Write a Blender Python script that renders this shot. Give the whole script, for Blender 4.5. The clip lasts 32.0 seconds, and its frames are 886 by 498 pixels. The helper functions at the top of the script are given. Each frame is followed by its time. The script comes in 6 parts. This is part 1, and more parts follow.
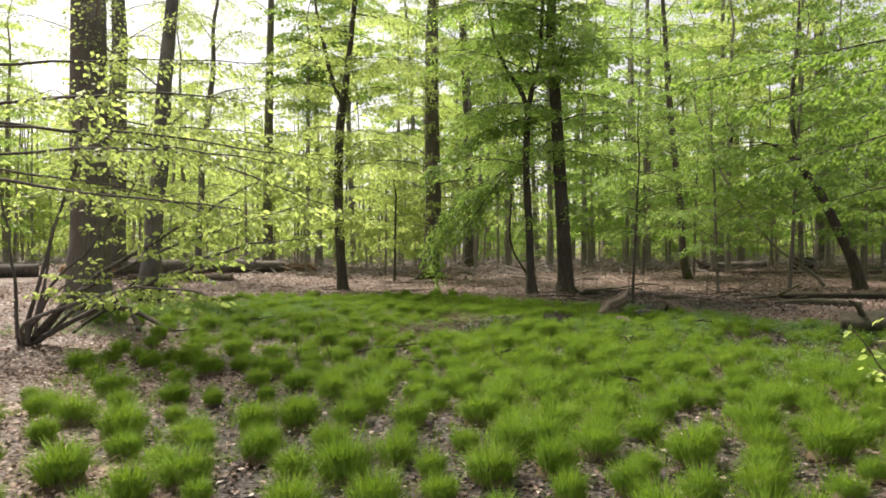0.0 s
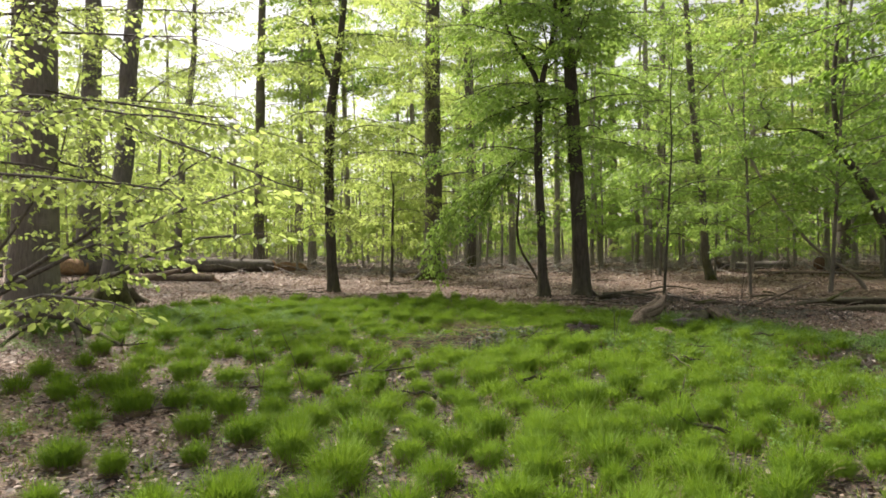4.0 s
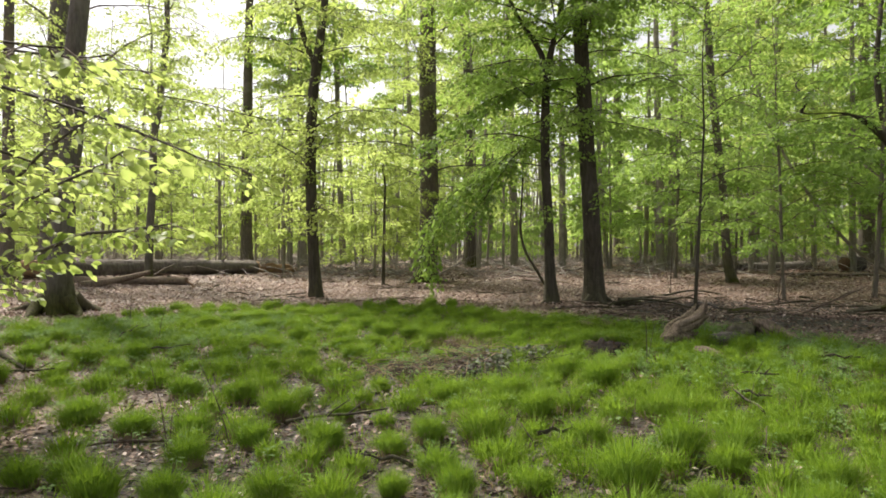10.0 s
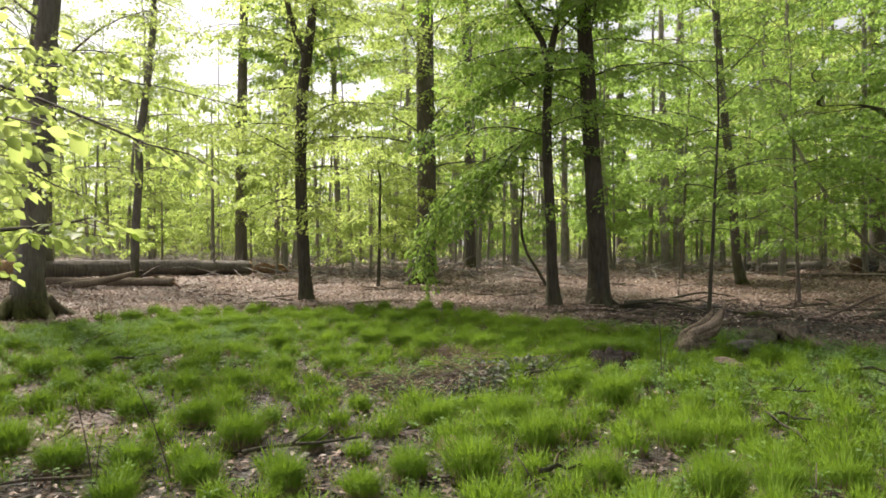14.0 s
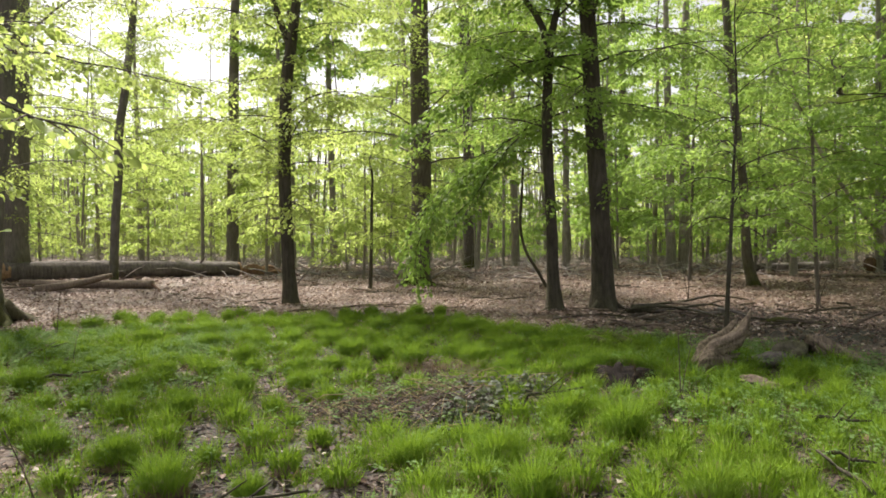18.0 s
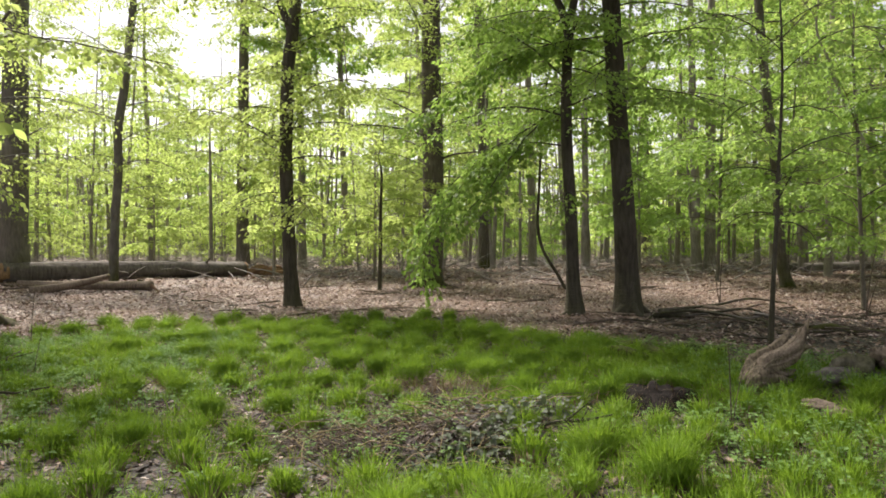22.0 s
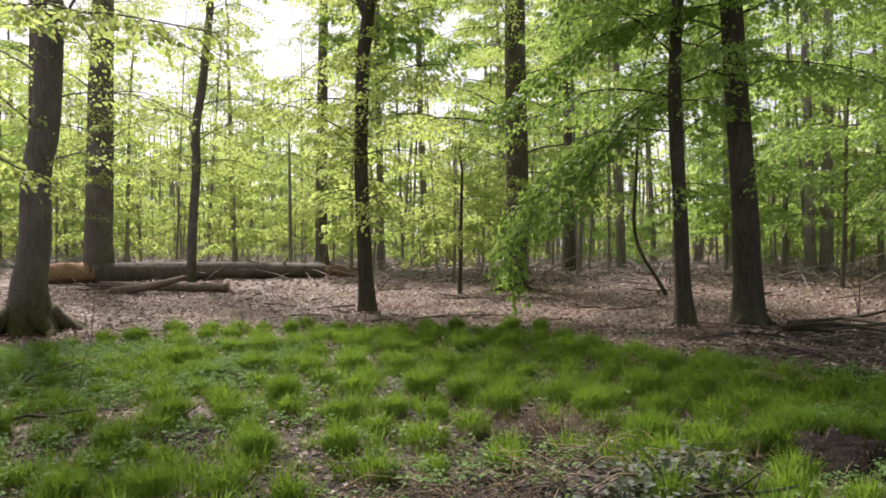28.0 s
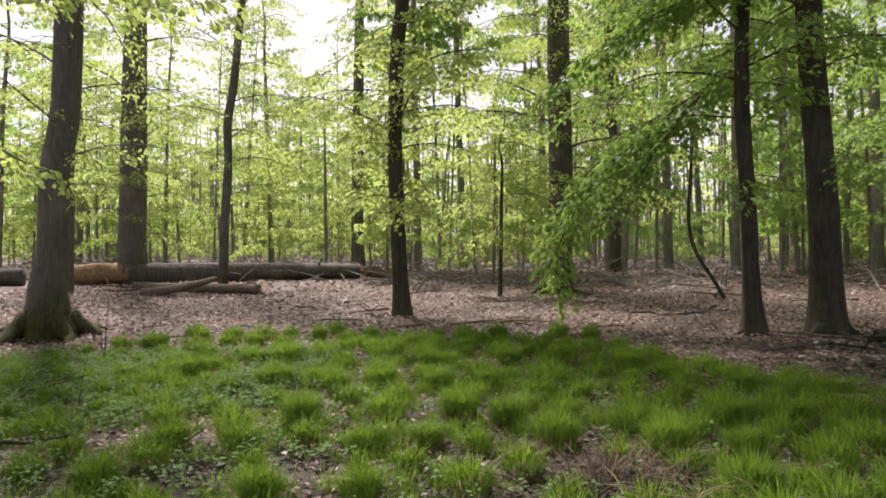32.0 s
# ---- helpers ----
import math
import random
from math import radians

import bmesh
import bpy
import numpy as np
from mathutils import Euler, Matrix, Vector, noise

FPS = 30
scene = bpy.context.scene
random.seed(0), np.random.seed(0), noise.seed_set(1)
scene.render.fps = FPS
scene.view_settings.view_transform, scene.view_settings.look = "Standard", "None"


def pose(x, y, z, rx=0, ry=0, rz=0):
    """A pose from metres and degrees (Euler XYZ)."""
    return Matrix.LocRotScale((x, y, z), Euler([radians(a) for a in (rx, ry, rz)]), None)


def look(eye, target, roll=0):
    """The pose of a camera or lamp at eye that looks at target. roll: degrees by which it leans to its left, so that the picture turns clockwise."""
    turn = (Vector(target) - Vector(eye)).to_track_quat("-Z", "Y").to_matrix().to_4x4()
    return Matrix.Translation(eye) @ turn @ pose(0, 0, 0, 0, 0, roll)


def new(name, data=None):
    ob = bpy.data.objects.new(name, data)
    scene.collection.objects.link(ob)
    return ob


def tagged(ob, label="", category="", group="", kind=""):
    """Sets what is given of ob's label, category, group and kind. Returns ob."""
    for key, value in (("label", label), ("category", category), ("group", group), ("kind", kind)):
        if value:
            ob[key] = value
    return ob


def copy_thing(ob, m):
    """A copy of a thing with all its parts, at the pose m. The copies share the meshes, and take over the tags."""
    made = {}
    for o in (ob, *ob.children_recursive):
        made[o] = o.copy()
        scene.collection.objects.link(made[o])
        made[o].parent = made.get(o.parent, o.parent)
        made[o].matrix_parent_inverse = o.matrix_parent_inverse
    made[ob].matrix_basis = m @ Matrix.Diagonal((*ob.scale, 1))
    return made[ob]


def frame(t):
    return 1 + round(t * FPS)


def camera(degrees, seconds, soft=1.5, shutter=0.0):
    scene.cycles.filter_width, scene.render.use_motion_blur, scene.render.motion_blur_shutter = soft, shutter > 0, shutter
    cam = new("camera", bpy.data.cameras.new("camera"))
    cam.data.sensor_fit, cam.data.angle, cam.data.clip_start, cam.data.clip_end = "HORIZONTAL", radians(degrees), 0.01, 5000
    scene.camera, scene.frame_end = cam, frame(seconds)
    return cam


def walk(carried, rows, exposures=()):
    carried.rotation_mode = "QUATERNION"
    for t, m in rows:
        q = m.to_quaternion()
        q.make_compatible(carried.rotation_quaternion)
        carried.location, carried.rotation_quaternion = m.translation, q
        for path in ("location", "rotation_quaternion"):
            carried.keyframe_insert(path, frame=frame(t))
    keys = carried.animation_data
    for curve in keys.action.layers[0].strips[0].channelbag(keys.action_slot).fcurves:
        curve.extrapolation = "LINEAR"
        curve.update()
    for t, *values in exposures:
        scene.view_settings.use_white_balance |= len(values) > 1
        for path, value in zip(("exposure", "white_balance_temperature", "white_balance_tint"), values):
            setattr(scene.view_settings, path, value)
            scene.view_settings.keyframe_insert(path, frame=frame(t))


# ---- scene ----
cam = camera(69.0, 32.0, soft=1.75)
METRES, EYE, TILT, LEAN, TURN = 8.824, 1.5, -3.7, 0.0, 0.0
ROWS = [
    (0.0, 0.0, 0.0, 0.0, 0.03, 4.06, 0.39),
    (0.5, -0.0018, 0.026, 0.0017, 0.01, 4.07, 0.38),
    (1.0, -0.0024, 0.0492, 0.0033, 0.02, 4.04, 0.36),
    (1.5, -0.0032, 0.0763, 0.0049, 0.01, 4.03, 0.39),
    (2.0, -0.0046, 0.1017, 0.0064, 0.0, 4.01, 0.34),
    (2.5, -0.0053, 0.1311, 0.0078, 0.01, 4.02, 0.36),
    (3.0, -0.0061, 0.1602, 0.0092, -0.0, 3.99, 0.31),
    (3.5, -0.0071, 0.1937, 0.0115, -0.01, 3.94, 0.28),
    (5.5, -0.0026, 0.3027, 0.0194, 0.04, 3.97, 0.34),
    (6.0, -0.0021, 0.3233, 0.021, 0.04, 3.97, 0.35),
    (6.5, -0.0019, 0.3435, 0.022, 0.04, 3.98, 0.35),
    (7.0, -0.0016, 0.3602, 0.0234, 0.04, 3.97, 0.34),
    (7.5, -0.0002, 0.3771, 0.0243, 0.05, 3.97, 0.32),
    (8.0, 0.0016, 0.392, 0.0247, 0.05, 3.98, 0.32),
    (8.5, 0.0043, 0.4063, 0.0261, 0.06, 3.96, 0.33),
    (9.0, 0.0066, 0.4203, 0.0265, 0.06, 3.97, 0.34),
    (9.5, 0.009, 0.434, 0.0274, 0.06, 3.97, 0.36),
    (10.0, 0.01, 0.4454, 0.0282, 0.07, 3.96, 0.33),
    (10.5, 0.0115, 0.4577, 0.0287, 0.07, 3.96, 0.35),
    (11.0, 0.0132, 0.4692, 0.0291, 0.08, 3.97, 0.33),
    (11.5, 0.0155, 0.481, 0.0303, 0.08, 3.94, 0.32),
    (12.0, 0.0169, 0.4922, 0.0307, 0.08, 3.95, 0.32),
    (12.5, 0.0187, 0.5036, 0.0319, 0.19, 3.94, 0.32),
    (13.0, 0.02, 0.5139, 0.0329, 0.2, 3.93, 0.3),
    (13.5, 0.0218, 0.5254, 0.0337, 0.21, 3.94, 0.34),
    (14.0, 0.0238, 0.5368, 0.0343, 0.21, 3.95, 0.33),
    (14.5, 0.0277, 0.5484, 0.0355, 0.25, 3.94, 0.36),
    (16.5, 0.0358, 0.6012, 0.0392, 0.3, 3.94, 0.42),
    (17.0, 0.039, 0.6172, 0.0402, 0.31, 3.94, 0.41),
    (17.5, 0.0412, 0.6345, 0.0414, 0.31, 3.94, 0.42),
    (18.0, 0.044, 0.6492, 0.043, 0.34, 3.93, 0.42),
    (18.5, 0.046, 0.665, 0.044, 0.36, 3.94, 0.42),
    (19.0, 0.0482, 0.6796, 0.0448, 0.37, 3.94, 0.43),
    (19.5, 0.0505, 0.695, 0.0459, 0.39, 3.93, 0.46),
    (20.0, 0.052, 0.7083, 0.0462, 0.41, 3.94, 0.44),
    (20.5, 0.0539, 0.7217, 0.0471, 0.43, 3.94, 0.42),
    (21.0, 0.0555, 0.734, 0.048, 0.45, 3.93, 0.45),
    (21.5, 0.0574, 0.7469, 0.0485, 1.19, 3.93, 0.43),
    (22.0, 0.0577, 0.7587, 0.0491, 1.87, 3.93, 0.37),
    (22.5, 0.0569, 0.7715, 0.0497, 3.03, 3.95, 0.26),
    (23.0, 0.0563, 0.7829, 0.0505, 4.14, 3.95, 0.15),
    (23.5, 0.055, 0.7942, 0.0517, 5.38, 3.96, 0.04),
    (24.0, 0.0538, 0.8043, 0.0523, 6.52, 3.97, -0.02),
    (24.5, 0.0518, 0.8164, 0.0525, 7.73, 3.99, -0.07),
    (25.0, 0.05, 0.827, 0.0534, 8.39, 3.97, -0.17),
    (25.5, 0.0472, 0.8387, 0.0538, 8.48, 3.99, -0.14),
    (27.5, 0.0367, 0.8833, 0.0578, 8.66, 4.02, -0.14),
    (28.0, 0.034, 0.8942, 0.0588, 8.8, 4.02, -0.14),
    (28.5, 0.0311, 0.9064, 0.0597, 8.96, 4.02, -0.14),
    (29.0, 0.0297, 0.9174, 0.0603, 9.16, 4.02, -0.18),
    (29.5, 0.0283, 0.9298, 0.0614, 9.4, 4.03, -0.2),
    (30.0, 0.0265, 0.9412, 0.0625, 9.61, 4.02, -0.19),
    (30.5, 0.0245, 0.9537, 0.0634, 9.92, 4.02, -0.21),
    (31.0, 0.0223, 0.9645, 0.0645, 10.26, 4.0, -0.2),
    (31.5, 0.0191, 0.977, 0.0646, 11.15, 4.02, -0.28),
    (32.0, 0.0155, 0.9882, 0.0656, 12.15, 4.01, -0.32),
]
EXPOSURE = [(0.0, 0.77, 6850, 13), (21.0, 0.85, 6700, 14), (25.0, 0.76, 6550, 17), (32.0, 0.54, 6450, 23)]
walk(cam, [(t, pose(0, 0, EYE, TILT, LEAN, TURN) @ pose(METRES * x, METRES * y, METRES * z, 90 + pitch, roll, yaw)) for t, x, y, z, yaw, pitch, roll in ROWS], EXPOSURE)

# ---- sky and sun: bright hazy spring sky, low-contrast sun ahead on the west side ----
SUN_ELEVATION, SUN_AZIMUTH = 58.0, -38.0
world = bpy.data.worlds.new("world")
scene.world = world
world.use_nodes = True
wn = world.node_tree
wn.nodes.clear()
sky = wn.nodes.new("ShaderNodeTexSky")
sky.sky_type, sky.sun_disc = "NISHITA", False
sky.sun_elevation, sky.sun_rotation = radians(SUN_ELEVATION), radians(SUN_AZIMUTH)
sky.dust_density, sky.air_density, sky.ozone_density = 3.0, 1.0, 1.0
bg = wn.nodes.new("ShaderNodeBackground")
bg.inputs["Strength"].default_value = 0.15
wo = wn.nodes.new("ShaderNodeOutputWorld")
grey = wn.nodes.new("ShaderNodeRGBToBW")
haze = wn.nodes.new("ShaderNodeMix")
haze.data_type = "RGBA"
haze.inputs[0].default_value = 0.82
wn.links.new(sky.outputs[0], grey.inputs[0])
wn.links.new(sky.outputs[0], haze.inputs[6])
wn.links.new(grey.outputs[0], haze.inputs[7])
wn.links.new(haze.outputs[2], bg.inputs[0])
wn.links.new(bg.outputs[0], wo.inputs[0])
sun_data = bpy.data.lights.new("sun", "SUN")
sun_data.energy, sun_data.angle, sun_data.color = 4.6, radians(4), (1.0, 0.95, 0.86)
sun = new("sun", sun_data)
sun_dir = Vector((math.sin(radians(SUN_AZIMUTH)) * math.cos(radians(SUN_ELEVATION)), math.cos(radians(SUN_AZIMUTH)) * math.cos(radians(SUN_ELEVATION)), math.sin(radians(SUN_ELEVATION))))
sun.matrix_world = look(sun_dir * 100, (0, 0, 0))


# ---- terrain: a very gentle rise away from the camera, higher on the west side ----
def ground_z(x, y):
    x, y = np.asarray(x, float), np.asarray(y, float)
    rise = 0.0255 * np.clip(y - 9.0, 0, 26) + 0.006 * np.clip(y - 35, 0, 400)
    west = 0.028 * np.clip(-x - 4.0, 0, 14) * np.clip((y - 8) / 10, 0, 1)
    near = 0.03 + 0.05 * np.exp(-((x - 3.5) ** 2) / 8 - ((y - 12.5) ** 2) / 10)
    lumps = (0.035 * np.sin(1.31 * x + 0.6 * y + 1) * np.sin(0.9 * y - 0.4 * x)
             + 0.022 * np.sin(2.7 * x - 1.3 * y + 2) * np.sin(2.2 * y + 0.5 * x + 0.7))
    hollow = -0.15 * np.exp(-(((x - 0.45) / 0.36) ** 2 + ((y - 10.85) / 0.26) ** 2)) + 0.10 * np.exp(-(((x - 0.5) / 1.0) ** 2 + ((y - 11.7) / 0.45) ** 2))
    hollow = hollow - 0.16 * np.exp(-(((x - 2.13) / 0.42) ** 2 + ((y - 12.2) / 0.17) ** 2))
    bank = 0.13 * np.exp(-((y - (16.2 - 0.18 * x)) / 1.1) ** 2) * np.clip((x - 3.0) / 3, 0, 1)
    return near + rise + west + lumps + hollow + bank


def clearing_edge(x):
    """How far the sedge reaches away from the camera's start."""
    return np.interp(np.asarray(x, float), [-9.0, -6.5, -5.4, -4.0, 0.2, 1.0, 2.2, 4.0, 6.0, 9.0], [13.5, 15.8, 17.3, 18.2, 18.2, 16.7, 15.5, 14.0, 12.2, 9.5])


def gz(x, y):
    return float(ground_z(x, y))


# ---- materials ----
def material(name):
    m = bpy.data.materials.new(name)
    m.use_nodes = True
    nt = m.node_tree
    nt.nodes.clear()
    return m, nt, nt.nodes.new("ShaderNodeOutputMaterial")


def node(nt, kind, ins=None, **attrs):
    n = nt.nodes.new(kind)
    for k, v in attrs.items():
        setattr(n, k, v)
    for k, v in (ins or {}).items():
        if isinstance(v, bpy.types.NodeSocket):
            nt.links.new(v, n.inputs[k])
        else:
            n.inputs[k].default_value = v
    return n


def ramp(nt, fac, stops):
    r = node(nt, "ShaderNodeValToRGB", {"Fac": fac})
    el = r.color_ramp.elements
    while len(el) < len(stops):
        el.new(0.5)
    for e, (p, c) in zip(el, stops):
        e.position, e.color = p, (*c, 1)
    return r.outputs["Color"]


def mix(nt, fac, a, b, how="MIX"):
    n = node(nt, "ShaderNodeMix", {0: fac, 6: a, 7: b}, data_type="RGBA", blend_type=how)
    return n.outputs[2]


def col(c):
    return (*c, 1)


def leaf_material(name, light, dark, through_light, through_dark, share=0.5, gloss=0.45, sheen=0.35):
    m, nt, out = material(name)
    geo = node(nt, "ShaderNodeNewGeometry")
    obj = node(nt, "ShaderNodeObjectInfo")
    co = node(nt, "ShaderNodeTexCoord")
    nz = node(nt, "ShaderNodeTexNoise", {"Vector": co.outputs["Object"], "Scale": 0.9, "Detail": 2.0})
    mm = node(nt, "ShaderNodeMath", {0: geo.outputs["Random Per Island"], 1: 0.5}, operation="MULTIPLY")
    m2 = node(nt, "ShaderNodeMath", {0: nz.outputs["Fac"], 1: 0.35, 2: mm.outputs[0]}, operation="MULTIPLY_ADD")
    m3 = node(nt, "ShaderNodeMath", {0: obj.outputs["Random"], 1: 0.25, 2: m2.outputs[0]}, operation="MULTIPLY_ADD")
    c = mix(nt, m3.outputs[0], col(dark), col(light))
    t = mix(nt, m3.outputs[0], col(through_dark), col(through_light))
    d = node(nt, "ShaderNodeBsdfPrincipled", {"Base Color": c, "Roughness": gloss, "Specular IOR Level": sheen})
    tr = node(nt, "ShaderNodeBsdfTranslucent", {"Color": t})
    s = node(nt, "ShaderNodeMixShader", {0: share, 1: d.outputs[0], 2: tr.outputs[0]})
    nt.links.new(s.outputs[0], out.inputs[0])
    return m


LEAF_FRESH = leaf_material("fresh_beech_leaf", (0.25, 0.335, 0.085), (0.14, 0.225, 0.05), (0.65, 0.75, 0.235), (0.45, 0.6, 0.14), 0.6)
LEAF_DEEP = leaf_material("hornbeam_leaf", (0.165, 0.265, 0.055), (0.09, 0.175, 0.035), (0.50, 0.68, 0.165), (0.33, 0.52, 0.10), 0.56, 0.45)
# darker copy of LEAF_DEEP: the shade on near boughs is put into its colour
LEAF_SHADED = leaf_material("shaded_hornbeam_leaf", (0.14, 0.235, 0.04), (0.07, 0.14, 0.024), (0.36, 0.53, 0.09), (0.22, 0.38, 0.05), 0.52, 0.45)
LEAF_BOUGH = leaf_material("hanging_hornbeam_leaf", (0.145, 0.24, 0.05), (0.07, 0.14, 0.028), (0.40, 0.57, 0.125), (0.235, 0.4, 0.07), 0.52, 0.45)
GRASS = leaf_material("sedge_blade", (0.175, 0.285, 0.026), (0.062, 0.135, 0.013), (0.30, 0.47, 0.04), (0.14, 0.27, 0.02), 0.38, 0.65, 0.15)
GRASS_DRY = leaf_material("withered_sedge", (0.36, 0.29, 0.15), (0.22, 0.17, 0.09), (0.3, 0.24, 0.1), (0.2, 0.15, 0.06), 0.3, 0.6)
WITHERED = leaf_material("rotting_sedge", (0.19, 0.135, 0.075), (0.085, 0.06, 0.035), (0.16, 0.11, 0.05), (0.08, 0.055, 0.03), 0.25, 0.7)
HERB = leaf_material("herb_leaf", (0.19, 0.295, 0.10), (0.095, 0.18, 0.05), (0.3, 0.46, 0.13), (0.18, 0.32, 0.075), 0.4, 0.65, 0.2)
IVY = leaf_material("dull_bramble_leaf", (0.10, 0.12, 0.08), (0.03, 0.04, 0.026), (0.16, 0.22, 0.06), (0.08, 0.12, 0.03), 0.25, 0.6)


def litter_material(name, tone, rough):
    m, nt, out = material(name)
    geo = node(nt, "ShaderNodeNewGeometry")
    c = ramp(nt, geo.outputs["Random Per Island"], [(0.0, (0.06, 0.036, 0.026)), (0.3, (0.125, 0.075, 0.052)), (0.6, (0.185, 0.118, 0.083)), (0.85, (0.265, 0.185, 0.14)), (1.0, (0.37, 0.29, 0.235))])
    c = mix(nt, 1.0, c, col((tone * 0.9, tone, tone * 1.12)), "MULTIPLY")
    d = node(nt, "ShaderNodeBsdfPrincipled", {"Base Color": c, "Roughness": rough, "Specular IOR Level": 0.2})
    tr = node(nt, "ShaderNodeBsdfTranslucent", {"Color": c})
    s = node(nt, "ShaderNodeMixShader", {0: 0.15, 1: d.outputs[0], 2: tr.outputs[0]})
    nt.links.new(s.outputs[0], out.inputs[0])
    return m


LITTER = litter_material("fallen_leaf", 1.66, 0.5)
# darker copy of LITTER: shade between tufts and on the bank, in its colour
LITTER_SHADED = litter_material("shaded_fallen_leaf", 0.62, 0.6)


def ground_material(dry, darkened):
    m, nt, out = material("forest_floor")
    co = node(nt, "ShaderNodeTexCoord").outputs["Object"]
    warp = node(nt, "ShaderNodeTexNoise", {"Vector": co, "Scale": 9.0, "Detail": 2.0})
    wv = node(nt, "ShaderNodeVectorMath", {0: warp.outputs["Color"], 1: (0.08, 0.08, 0.0)}, operation="MULTIPLY")
    cw = node(nt, "ShaderNodeVectorMath", {0: co, 1: wv.outputs[0]}, operation="ADD").outputs[0]
    st = node(nt, "ShaderNodeMapping", {"Vector": cw, "Rotation": (0, 0, 0.6), "Scale": (1.0, 1.9, 1.0)})
    v1 = node(nt, "ShaderNodeTexVoronoi", {"Vector": st.outputs[0], "Scale": 15.0, "Randomness": 1.0})
    st2 = node(nt, "ShaderNodeMapping", {"Vector": cw, "Rotation": (0, 0, -0.9), "Scale": (1.0, 1.7, 1.0)})
    v2 = node(nt, "ShaderNodeTexVoronoi", {"Vector": st2.outputs[0], "Scale": 21.0, "Randomness": 1.0})
    sep = node(nt, "ShaderNodeSeparateColor", {0: v1.outputs["Color"]})
    sep2 = node(nt, "ShaderNodeSeparateColor", {0: v2.outputs["Color"]})
    brown = [(0.0, (0.03, 0.02, 0.015)), (0.35, (0.075, 0.048, 0.035)), (0.7, (0.14, 0.094, 0.068)), (1.0, (0.26, 0.19, 0.145))]
    a = ramp(nt, sep.outputs[0], brown)
    b = ramp(nt, sep2.outputs[1], brown)
    pick = node(nt, "ShaderNodeTexNoise", {"Vector": cw, "Scale": 26.0, "Detail": 1.0})
    c = mix(nt, ramp(nt, pick.outputs["Fac"], [(0.46, (0, 0, 0)), (0.54, (1, 1, 1))]), a, b)
    big = node(nt, "ShaderNodeTexNoise", {"Vector": co, "Scale": 0.8, "Detail": 5.0, "Roughness": 0.6})
    soil = ramp(nt, big.outputs["Fac"], [(0.36, (1, 1, 1)), (0.56, (0, 0, 0))])
    c2 = mix(nt, soil, c, mix(nt, 0.6, c, col((0.06, 0.043, 0.034))))
    # floor shade is put into the colour: a darker tone where the attribute is high
    shade_fac = node(nt, "ShaderNodeAttribute", attribute_name="floor_shade").outputs["Fac"]
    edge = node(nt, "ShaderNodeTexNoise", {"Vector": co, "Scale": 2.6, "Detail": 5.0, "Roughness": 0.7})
    both = node(nt, "ShaderNodeMath", {0: edge.outputs["Fac"], 1: 1.0, 2: shade_fac}, operation="MULTIPLY_ADD")
    tone = ramp(nt, both.outputs[0], [(0.85, (dry, dry * 0.97, dry * 0.96)), (1.1, (darkened, darkened * 0.97, darkened * 0.92))])
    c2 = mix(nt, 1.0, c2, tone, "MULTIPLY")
    rough = ramp(nt, big.outputs["Fac"], [(0.38, (0.45, 0.45, 0.45)), (0.6, (0.85, 0.85, 0.85))])
    h = node(nt, "ShaderNodeMath", {0: v1.outputs["Distance"], 1: v2.outputs["Distance"]}, operation="ADD")
    bump = node(nt, "ShaderNodeBump", {"Strength": 0.9, "Distance": 0.03, "Height": h.outputs[0]})
    d = node(nt, "ShaderNodeBsdfPrincipled", {"Base Color": c2, "Roughness": rough, "Normal": bump.outputs[0]})
    nt.links.new(d.outputs[0], out.inputs[0])
    return m


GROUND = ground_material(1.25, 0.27)


